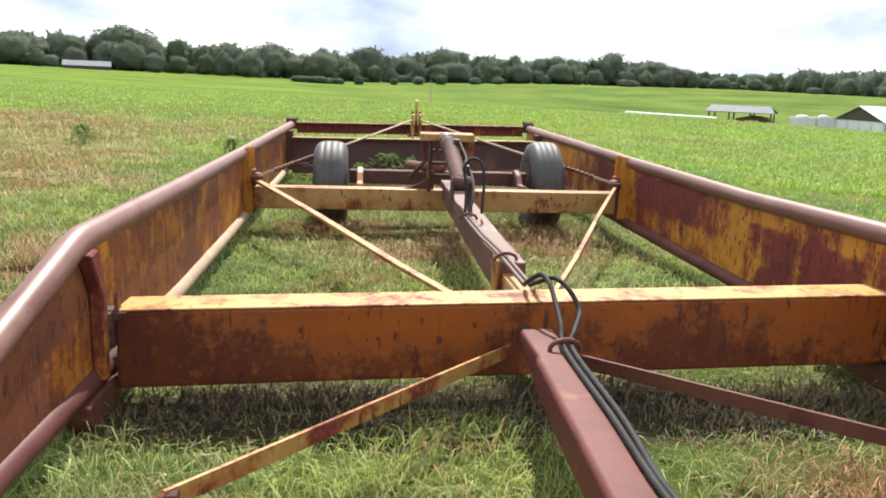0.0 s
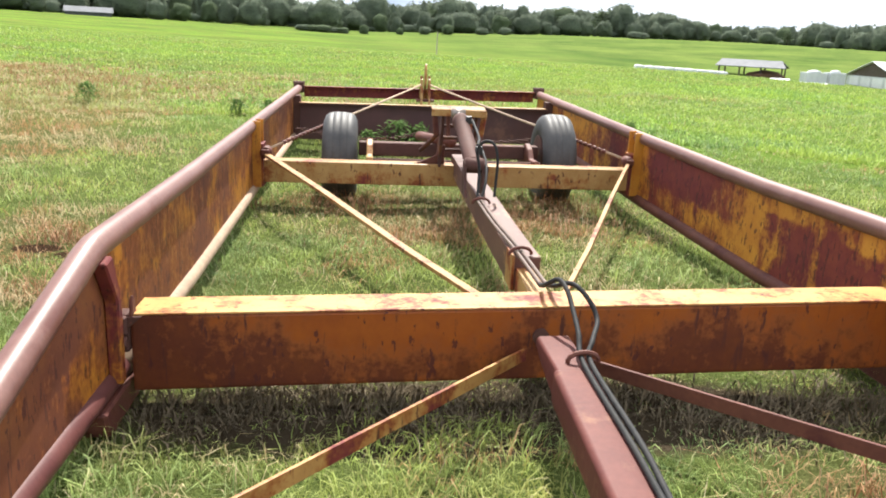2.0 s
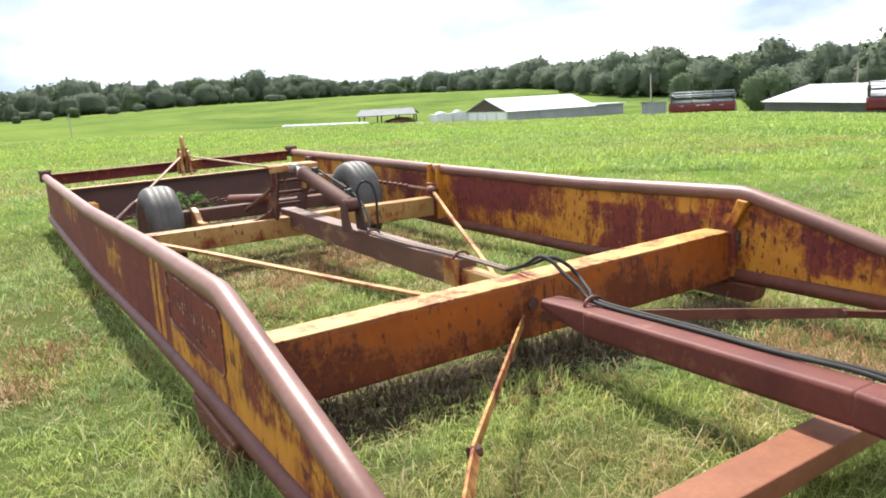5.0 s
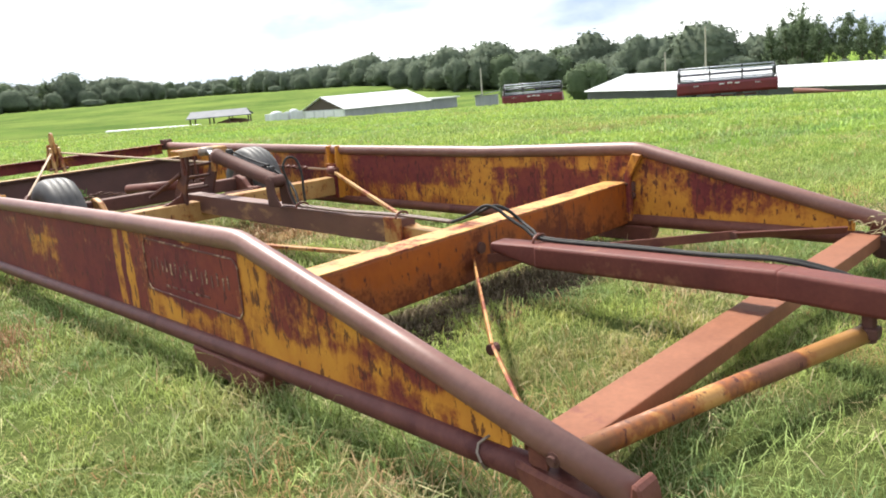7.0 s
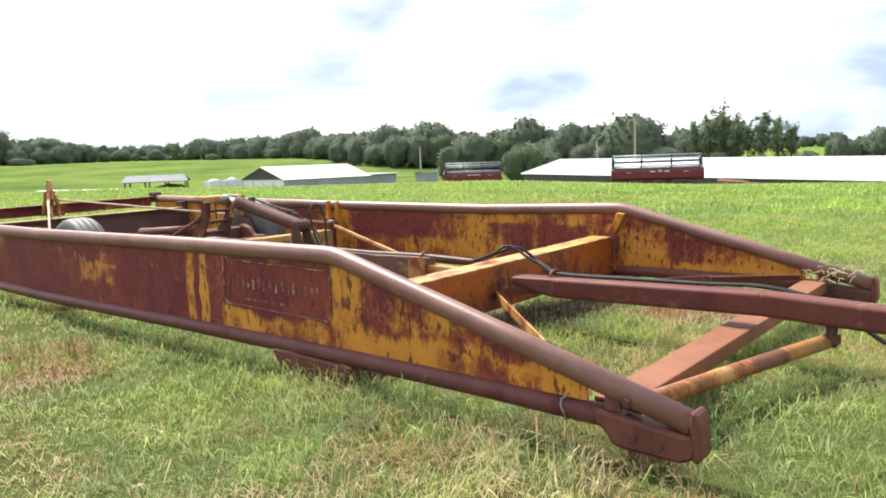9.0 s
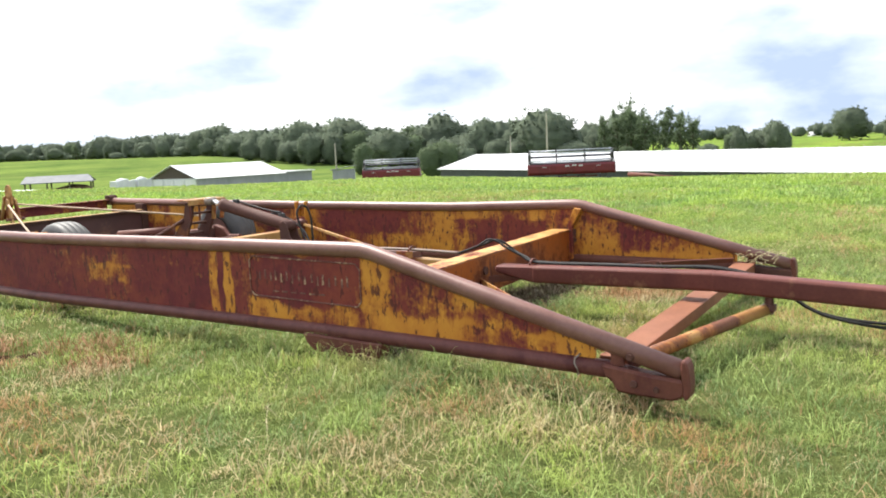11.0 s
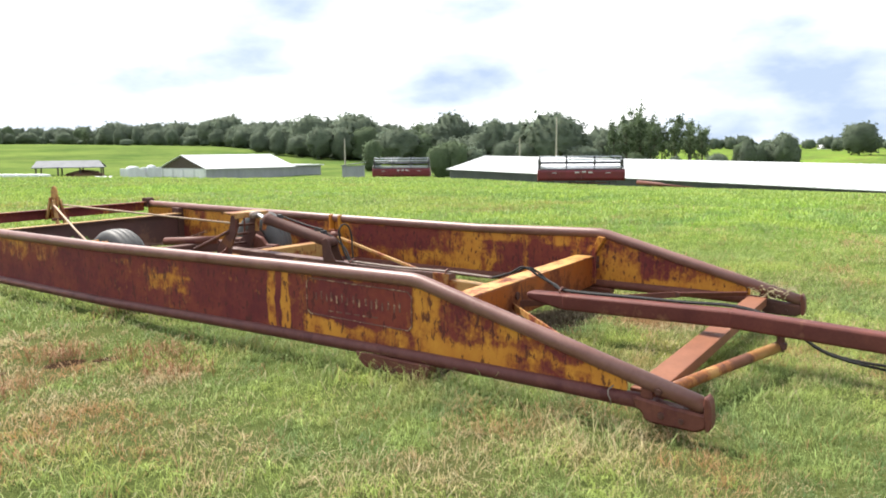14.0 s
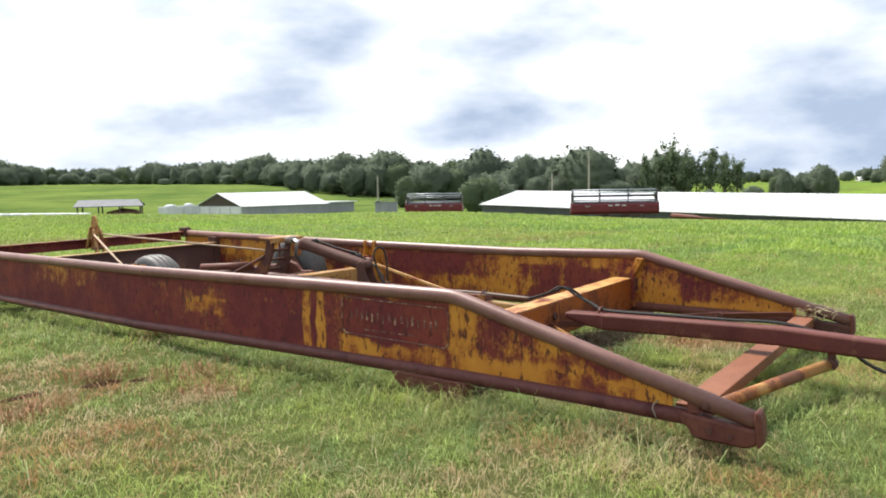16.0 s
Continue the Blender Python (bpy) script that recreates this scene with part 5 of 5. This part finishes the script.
def leaf_faces(rng, p, out, leaf):
    """A small four-cornered leaf spray at each point."""
    n = len(p)
    face = out + rng.normal(size=(n, 3)) * 0.5
    u = np.cross(face, rng.normal(size=(n, 3)))
    u /= np.linalg.norm(u, axis=1)[:, None]
    v = np.cross(face, u)
    v /= np.linalg.norm(v, axis=1)[:, None]
    s = leaf * rng.uniform(0.5, 1.4, (n, 1))
    verts = np.stack([p - u * s, p - v * s * 0.7, p + u * s, p + v * s * 0.7], 1).reshape(-1, 3)
    i = np.arange(n)[:, None] * 4
    return verts, np.concatenate([i + [0, 1, 2], i + [0, 2, 3]]), np.repeat(out, 4, axis=0)


def crown_mesh(name, seed, height, width, low, material, boughs, sprays, leaf, column, level=3):
    """A crown: billowing mass of boughs with leaf sprays standing out of it."""
    rng = np.random.default_rng(seed)
    if column:
        # boughs that sweep upwards from the stem
        bough = rng.integers(0, 9, boughs)
        t = rng.uniform(0.15, 1, boughs) ** 0.8
        a = bough * 2.4 + rng.normal(size=boughs) * 0.2
        reach = width * 0.5 * t * (1.05 - 0.07 * bough)
        cen = np.stack([reach * np.cos(a), reach * np.sin(a), low + (height - low) * (0.05 + 0.075 * bough + 0.34 * t ** 1.4)], -1)
        size = rng.uniform(0.5, 1.15, boughs) * width * 0.062
        cv, ct = ball_mesh(1)
        lump = cv[None] * (0.75 + 0.5 * rng.random((boughs, len(cv), 1)))
        body = (cen[:, None] + lump * size[:, None, None] * [0.85, 0.85, 0.8]).reshape(-1, 3)
        tris = (np.arange(boughs)[:, None, None] * len(cv) + ct[None]).reshape(-1, 3)
        norm = np.tile(cv, (boughs, 1))
    else:
        cv, ct = ball_mesh(level)
        lobe = rng.normal(size=(boughs, 3)) * [1, 1, 0.9] + [0, 0, 0.25]
        lobe /= np.linalg.norm(lobe, axis=1)[:, None]
        spread = rng.uniform(0.22, 0.55, boughs)
        gain = rng.uniform(0.08, 0.42, boughs)
        ang = np.arccos(np.clip(cv @ lobe.T, -1, 1))
        r = 0.68 + np.max(gain * np.sqrt(np.clip(1 - (ang / spread) ** 2, 0, 1)), axis=1)
        r += rng.normal(size=len(cv)) * 0.022
        q = cv * r[:, None]
        q[:, :2] /= np.sqrt(1 - 0.66 * np.clip(-cv[:, 2:], 0, 1) ** 2)
        body = q * [width / 2, width / 2, (height - low) / 2] + [0, 0, (height + low) / 2]
        tris = ct
        norm = np.zeros_like(body)
        fn = np.cross(body[ct[:, 1]] - body[ct[:, 0]], body[ct[:, 2]] - body[ct[:, 0]])
        for k in range(3):
            np.add.at(norm, ct[:, k], fn)
        norm /= np.linalg.norm(norm, axis=1)[:, None]
        norm = 0.75 * norm + 0.25 * cv + [0, 0, 0.12]
    norm /= np.linalg.norm(norm, axis=1)[:, None]
    pick = rng.integers(0, len(body), sprays)
    p = body[pick] + norm[pick] * rng.uniform(-0.05, 0.62, (sprays, 1)) + rng.normal(size=(sprays, 3)) * 0.30
    lv, lt, ln = leaf_faces(rng, p, norm[pick], leaf)
    return soup(name, np.concatenate([body, lv]), np.concatenate([tris, lt + len(body)]), material, True, np.concatenate([norm, ln]))


def build_tree(seed, height, width, low, material, boughs=40, sprays=2100, leaf=0.31, label="broad leafy dark green tree", column=False):
    rng = random.Random(seed)
    t = thing("tree", label, "tree", "trees of the wood edge")
    b = B()
    top = height * 0.75
    tube(b, [(0, 0, -0.5), (0.1, 0, low + 0.5), (0.2 * rng.random(), 0.2, top)], 0.3, 8, radii=[0.34, 0.24, 0.06])
    for k in range(5):
        a, z = rng.random() * math.tau, low + (top - low) * (0.1 + 0.16 * k)
        r = width * 0.36
        tube(b, [(0.1, 0, z), (0.55 * r * math.cos(a), 0.55 * r * math.sin(a), z + 0.8), (r * math.cos(a), r * math.sin(a), z + 1.9)], 0.1, 6, radii=[0.13, 0.09, 0.03])
    part("trunk", b, BARK, t)
    crown = new("crown", crown_mesh("crown", seed, height, width, low, material, boughs, sprays, leaf, column))
    crown.parent = t
    return t


def build_woods():
    kinds = [build_tree(11, 12.0, 9.0, -0.6, LEAF), build_tree(12, 13.0, 8.2, -0.6, LEAF), build_tree(13, 11.0, 10.0, -0.6, LEAF),
             build_tree(14, 12.5, 8.6, -0.5, LEAF_LIGHT, label="broad leafy lighter green tree")]
    slim = [build_tree(21, 13.0, 4.6, 2.0, LEAF_LIGHT, 90, 1500, 0.25, "slim tall tree with open crown", True), build_tree(22, 14.0, 5.8, 1.2, LEAF_LIGHT, 96, 1500, 0.26, "slim tall tree with open crown", True)]
    azs = (-62, -24, -20, -17, -12, -7, -2.5, 2, 6, 8.3, 12, 15, 17.5, 20, 22, 26, 28.7, 32.8, 35, 40.7, 47.3, 51, 57.8, 63.5, 67, 71, 73.8, 77, 79, 98)
    tops = (2.6, 2.6, 2.6, 2.8, 2.5, 2.4, 2.4, 2.25, 2.65, 2.4, 2.2, 2.3, 2.7, 2.3, 1.95, 1.75, 1.85, 2.05, 2.2, 2.3, 2.4, 2.1, 2.15, 2.0, 2.5, 1.9, 0.9, 1.0, 0.5, 0.4)
    dist = (230, 230, 232, 233, 236, 242, 248, 256, 268, 274, 290, 302, 315, 326, 340, 378, 362, 320, 295, 230, 204, 196, 182, 180, 184, 195, 215, 235, 250, 300)
    rng = random.Random(5)
    spare = kinds + slim
    homes = []

    def put(tree, az, r, height, base_h, broad=1.0):
        x, y = far(az, r)
        k = height / base_h
        m = pose(x, y, gz(x, y) - 0.2, 0, 0, rng.uniform(0, 360))
        ob = copy_thing(tree, m)
        ob.scale = (k * broad * rng.uniform(1.0, 1.35), k * broad * rng.uniform(1.0, 1.35), k)
        homes.append(ob)

    heights = (12.0, 13.0, 11.0, 12.5, 13.0, 14.0)
    for row, (shift, grow, step) in enumerate(((0, 0.74, 2.05), (14, 0.97, 1.95))):
        az = -62.0 + row * 0.6
        while az < 71.5:
            r = float(np.interp(az, azs, dist)) + shift + rng.uniform(-6, 6)
            x, y = far(az, r)
            want = 1.5 + r * math.tan(radians(float(np.interp(az, azs, tops)))) - gz(x, y)
            want *= grow * (rng.uniform(0.80, 1.12) + 0.11 * math.sin(az * 1.9) + 0.09 * math.sin(az * 0.83 + 2))
            thin = az > 64.6
            if thin and row == 0 and rng.random() < 0.5:
                az += step
                continue
            i = rng.choice((4, 5)) if thin or rng.random() < 0.03 else rng.choice((0, 1, 2, 0, 1, 2, 3))
            if thin:
                want *= 1.12
            if row == 0 and not thin:
                want *= rng.uniform(0.78, 1.12)
            put(spare[i], az, r, max(want, 3), heights[i], rng.uniform(0.7, 1.0) if thin else rng.uniform(0.85, 1.5))
            az += step * 100 / r * 2 * rng.uniform(0.7, 1.25) * (0.55 if thin else 1)
    # the wood behind, grown together
    verts, tris, norms, at = [], [], [], 0
    for k in (1, 2, 3, 4):
        me = crown_mesh("far_crown", 30 + k, 12.0, 9.5, -0.6, LEAF, 26, 620 if k < 4 else 200, 0.34, False, 2)
        n = len(me.vertices)
        co, no = np.zeros(n * 3, np.float32), np.zeros(len(me.loops) * 3, np.float32)
        vi = np.zeros(len(me.loops), np.int32)
        me.vertices.foreach_get("co", co)
        me.loops.foreach_get("vertex_index", vi)
        me.corner_normals.foreach_get("vector", no)
        vn = np.zeros((n, 3), np.float32)
        vn[vi] = no.reshape(-1, 3)
        co = co.reshape(-1, 3)
        bpy.data.meshes.remove(me)
        az = -62.0 + k * 0.7
        while az < 101:
            r = float(np.interp(az, azs, dist)) + 34 + rng.uniform(-8, 8)
            if az > 67.5:
                r = 430 + rng.uniform(-15, 15)
            x, y = far(az, r)
            want = 1.5 + r * math.tan(radians(float(np.interp(az, azs, tops)))) - gz(x, y)
            if az > 67.5:
                want = 5.5 + rng.uniform(0, 2)
            s = max(want * rng.uniform(0.66, 1.04), 4) / 12.0
            w = s * rng.uniform(1.1, 1.6)
            if k == 4:
                # undergrowth along the wood's foot
                r = float(np.interp(az, azs, dist)) + rng.uniform(4, 9)
                x, y = far(az, r)
                s = rng.uniform(1.6, 4.2) / 12.0
                w = rng.uniform(0.45, 0.75)
            t = rng.uniform(0, math.tau)
            turn = np.array([[math.cos(t), math.sin(t), 0], [-math.sin(t), math.cos(t), 0], [0, 0, 1]])
            verts.append((co @ turn) * [w, w, s] + [x, y, gz(x, y) - 0.2])
            norms.append(vn @ turn)
            tris.append(vi.reshape(-1, 3) + at)
            at += n
            az += (2.1 if k < 4 else 1.1) * 200 / r * rng.uniform(0.7, 1.25)
            if k == 4 and az > 67:
                break
    ob = new("far_woods", soup("far_woods", np.concatenate(verts), np.concatenate(tris), LEAF, True, np.concatenate(norms)))
    tagged(ob, "dense grey-green wood behind the field edge", "woods", kind="stuff")
    # single trees standing in the far pasture
    for az, r, h, i, broad in ((73.6, 190, 5.6, 3, 0.8), (74.1, 186, 7.0, 1, 0.75), (74.7, 190, 5.4, 0, 0.85), (75.8, 192, 6.4, 2, 0.7), (76.4, 190, 8.2, 0, 0.85), (77.0, 195, 6.2, 1, 0.8), (79.6, 330, 5, 0, 0.9),
                               (80.8, 250, 9.5, 0, 1.0), (83.5, 260, 8, 2, 0.9), (87, 250, 8, 1, 0.9), (91, 240, 9, 0, 1.0), (65.2, 182, 11.0, 4, 0.85), (66.1, 184, 12.0, 5, 0.8), (67.0, 185, 12.2, 4, 0.9), (67.9, 182, 11.2, 5, 0.8), (70.4, 186, 10.0, 4, 0.9),
                               (71.2, 188, 10.2, 5, 0.85), (66.6, 178, 4.0, 3, 1.2), (69.4, 178, 3.4, 0, 1.2), (72.2, 180, 4.0, 2, 1.1)):
        put(spare[i], az, r, h, heights[i], broad)
    # hedges and bushes before the woods
    for az, r, h in ((-3.7, 214, 2.2), (-3.1, 213, 2.0), (-2.4, 212, 2.3), (-1.7, 214, 2.1), (-1.0, 213, 1.9), (0.4, 220, 2.8), (2.9, 228, 2.2), (4.6, 236, 3.0), (6.2, 240, 3.4), (8.6, 246, 3.0), (10.2, 250, 3.2),
                     (19, 270, 3.4), (19.6, 272, 2.8), (31, 290, 3.2), (47.8, 168, 6), (52.8, 142, 5.5), (53.8, 143, 6), (55.0, 145, 5.5)):
        put(kinds[rng.choice((0, 2, 3))], az, r, h * (0.8 if h < 4 else 1.0), 11.5, 3.2 if az < 0 else 1.6 if h < 4 else 1.0)
    for k in spare:
        for o in (k, *k.children_recursive):
            bpy.data.objects.remove(o)


build_woods()


# ---------------------------------------------------------------- grass
def blades(rng, x, y, length, width, lean):
    """Three-sided tapering blades that curl over, one strip each."""
    n = len(x)
    a = rng.uniform(0, math.tau, n)
    f = rng.uniform(0, math.tau, n)
    d = np.stack([np.cos(a), np.sin(a), np.zeros(n)], -1)
    w = np.stack([np.cos(f), np.sin(f), np.zeros(n)], -1) * (width / 2)[:, None]
    root = np.stack([x, y, ground_z(x, y) - 0.01], -1)
    up = np.array([0, 0, 1.0])
    h = length[:, None]
    mid = root + up * h * 0.6 + d * (lean * length * 0.25)[:, None]
    tip = root + up * h * (1 - 0.35 * lean[:, None]) + d * (lean * length * 0.85)[:, None]
    verts = np.stack([root - w, root + w, mid - w * 0.75, mid + w * 0.75, tip], 1).reshape(-1, 3)
    i = np.arange(n)[:, None] * 5
    return verts, np.concatenate([i + [0, 1, 3], i + [0, 3, 2], i + [2, 3, 4]])


def meadow(name, made, material):
    """One mesh of blades."""
    verts, tris = made
    return soup(name, verts, tris, material)


def lushness(x, y):
    """How tall the grass stands, from short and matted to long."""
    k = 0.5 + 0.5 * np.sin(x * 0.9 + 1.3 * np.sin(y * 0.7)) * np.sin(y * 1.1 + 0.8 * np.sin(x * 1.7))
    k = 0.45 * k + 0.55 * (0.5 + 0.5 * np.sin(x * 3.7 + 2 * np.sin(y * 2.9)) * np.sin(y * 4.3 + np.sin(x * 2.2)))
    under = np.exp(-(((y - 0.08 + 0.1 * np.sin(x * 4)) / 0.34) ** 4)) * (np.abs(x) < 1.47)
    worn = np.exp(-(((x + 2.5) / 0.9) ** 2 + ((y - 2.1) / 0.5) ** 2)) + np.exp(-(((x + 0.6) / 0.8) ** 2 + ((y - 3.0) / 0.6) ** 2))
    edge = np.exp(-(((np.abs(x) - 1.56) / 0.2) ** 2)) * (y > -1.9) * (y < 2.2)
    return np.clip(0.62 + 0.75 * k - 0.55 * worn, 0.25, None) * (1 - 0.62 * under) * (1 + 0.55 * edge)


def build_grass():
    rng = np.random.default_rng(3)
    eyes = np.array([(-0.55, -2.5), (-1.8, -2.7), (-3.1, -2.9), (-4.1, -3.0), (-5.0, -3.1)])
    # near tufts: a handful of blades that spread from one root
    n = 560000
    x, y = rng.uniform(-13, 14, n), rng.uniform(-6.5, 20, n)
    r = np.min(np.hypot(x[:, None] - eyes[:, 0], y[:, None] - eyes[:, 1]), axis=1)
    keep = rng.random(n) < np.clip(1.0 / (1 + (r / 3.5) ** 2.2), 0.028, 1)
    beam_shade = (np.abs(x) < 1.46) & (np.abs(y + 0.06 + 0.06 * np.sin(x * 5.1)) < 0.2 + 0.07 * np.sin(x * 11)) & (rng.random(n) < 0.5)
    keep &= ~beam_shade
    for u, v, ru, rv in SCRAPES:
        keep &= ((x - u) / ru) ** 2 + ((y - v) / rv) ** 2 > rng.uniform(0.5, 1.2, n)
    # worn gaps between the tufts
    gap = np.sin(x * 7.3 + 2.1 * np.sin(y * 5.7)) * np.sin(y * 8.1 + 1.7 * np.sin(x * 6.3)) + 0.6 * np.sin(x * 15.1 + 1.3 * y) * np.sin(y * 17.3 - x)
    keep &= rng.random(n) < np.clip(0.86 + 0.45 * gap, 0.38, 1)
    x, y, r = x[keep], y[keep], r[keep]
    per = 6
    tall = np.repeat(lushness(x, y) * rng.uniform(0.7, 1.3, len(x)), per)
    r = np.repeat(r, per)
    x = np.repeat(x, per) + rng.normal(size=len(tall)) * 0.022 * (1 + 0.15 * r)
    y = np.repeat(y, per) + rng.normal(size=len(tall)) * 0.018 * (1 + 0.15 * r)
    n = len(x)
    length = rng.uniform(0.032, 0.092, n) * tall * (1 + 0.02 * r)
    length *= np.where(rng.random(n) < 0.018, 1.45, 1.0)
    width = rng.uniform(0.0018, 0.0040, n) * (1 + 0.21 * r)
    lean = rng.uniform(0.4, 2.2, n)
    ob = new("grass", meadow("grass", blades(rng, x, y, length, width, lean), BLADE))
    tagged(ob, "uncut meadow grass, green mixed with dry straw blades", "grass", kind="stuff")
    # wider field
    n = 130000
    rr, aa = 12 + 75 * rng.random(n) ** 1.5, np.radians(rng.uniform(-40, 97, n))
    x, y = -2.5 + rr * np.sin(aa), -2.5 + rr * np.cos(aa)
    length = rng.uniform(0.05, 0.15, n) * (0.5 + 0.6 * lushness(x * 0.3, y * 0.3))
    ob = new("meadow_grass", meadow("meadow_grass", blades(rng, x, y, length, 0.010 + 0.0013 * rr, rng.uniform(0.4, 1.6, n)), BLADE_FAR))
    tagged(ob, "tall meadow grass further off in the field", "grass", kind="stuff")
    # reddish dry stands
    cx, cy, cr, n = np.array([(-2.42, 2.12, 0.20, 300), (-1.95, 1.70, 0.28, 300), (-3.10, 1.60, 0.26, 300), (-2.15, 1.25, 0.24, 240), (0.55, 2.9, 0.5, 420), (-0.8, 3.35, 0.4, 300), (0.95, 3.5, 0.4, 300), (-0.2, 2.4, 0.5, 260), (0.9, -0.75, 0.35, 160), (-6.0, 14.0, 2.5, 500), (-8.5, 17.0, 3.0, 500)]).T
    n = n.astype(int)
    x = np.repeat(cx, n) + rng.normal(size=n.sum()) * np.repeat(cr, n) * 0.6
    y = np.repeat(cy, n) + rng.normal(size=n.sum()) * np.repeat(cr, n) * 0.5
    far_off = 1 + np.repeat(cr, n)
    n = len(x)
    ob = new("dry_grass", meadow("dry_grass", blades(rng, x, y, rng.uniform(0.04, 0.15, n) * far_off ** 0.5, rng.uniform(0.0024, 0.0042, n) * far_off, rng.uniform(0.4, 1.7, n)), DRY))
    tagged(ob, "reddish-brown stands of dry grass stems", "grass", kind="stuff")
    # growth under and before the front beam, its brown tone standing in for shade
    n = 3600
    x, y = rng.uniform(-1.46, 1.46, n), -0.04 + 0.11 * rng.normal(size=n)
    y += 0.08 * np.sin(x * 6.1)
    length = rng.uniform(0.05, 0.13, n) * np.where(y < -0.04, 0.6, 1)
    ob = new("dead_grass", meadow("dead_grass", blades(rng, x, y, length, rng.uniform(0.004, 0.008, n), rng.uniform(0.4, 1.8, n)), SHADE_GRASS))
    tagged(ob, "dull brown grass under the beam, shade put into its tone", "grass", kind="stuff")
    # dead stalks lying about
    n = 4200
    x, y = rng.uniform(-7, 3.5, n), rng.uniform(-2.2, 6, n)
    beam_shade = (np.abs(x) < 1.5) & (np.abs(y + 0.05) < 0.5) & (rng.random(n) < 0.93)
    x, y = x[~beam_shade], y[~beam_shade]
    n = len(x)
    length = rng.uniform(0.05, 0.16, n)
    ob = new("straw", meadow("straw", blades(rng, x, y, length, rng.uniform(0.0024, 0.004, n), rng.uniform(1.2, 2.4, n)), STRAW))
    tagged(ob, "pale dead grass stalks lying over the green", "straw", kind="stuff")


def build_weeds():
    """Broad-leaved weeds standing in the grass."""
    for k, (x, y, size) in enumerate(((-0.35, 6.0, 0.36), (-0.1, 6.05, 0.32), (-0.65, 5.95, 0.26), (-5.1, 10.4, 0.34), (-2.6, 9.4, 0.24), (-2.2, 9.8, 0.2), (3.2, 8.8, 0.2))):
        rng = np.random.default_rng(60 + k)
        n = 220
        a, t = rng.uniform(0, math.tau, n), rng.random(n)
        z = size * (0.25 + 0.75 * t)
        rad = size * 0.75 * (1.1 - t) * rng.uniform(0.3, 1, n)
        root = np.stack([rad * np.cos(a), rad * np.sin(a), z], -1)
        d = np.stack([np.cos(a), np.sin(a), rng.uniform(-0.5, 0.7, n)], -1)
        ln = size * rng.uniform(0.14, 0.3, (n, 1))
        side = np.stack([-np.sin(a), np.cos(a), rng.uniform(-0.3, 0.3, n)], -1) * ln * 0.22
        mid, tip = root + d * ln * 0.5, root + d * ln - [0, 0, 0.02]
        verts = np.stack([root, mid - side, mid + side, tip], 1).reshape(-1, 3)
        i = np.arange(n)[:, None] * 4
        t0 = thing("weed", "leafy green weed clump growing in the grass", "weed", "weeds", at=(x, y, gz(x, y)))
        leaves = new("leaves", soup("leaves", verts, np.concatenate([i + [0, 2, 1], i + [1, 2, 3]]), WEED))
        leaves.parent = t0
        b = B()
        for j in range(5):
            w = j * 1.26
            tube(b, [(0.02 * math.cos(w), 0.02 * math.sin(w), -0.03), (size * 0.2 * math.cos(w), size * 0.2 * math.sin(w), size * 0.5), (size * 0.35 * math.cos(w), size * 0.35 * math.sin(w), size)], 0.005, 5)
        part("stem", b, WEED, t0)


def build_wisp():
    """Dead straw caught on the leveler's front corner."""
    rng = random.Random(8)
    b = B()
    for k in range(34):
        p = Vector((1.46 + rng.uniform(-0.07, 0.07), -1.46 + rng.uniform(-0.14, 0.10), 0.335 + rng.uniform(-0.05, 0.03)))
        d = Vector((rng.uniform(-1, 1), rng.uniform(-1, 1), rng.uniform(-0.1, 0.5))) * 0.12
        tube(b, [p, p + d * 0.5 + Vector((0, 0, 0.015)), p + d], 0.0028, 4)
    tagged(part("straw_wisp", b, STRAW), "wisp of dead straw caught on the leveler's corner", "straw")


build_grass()
build_weeds()
build_wisp()
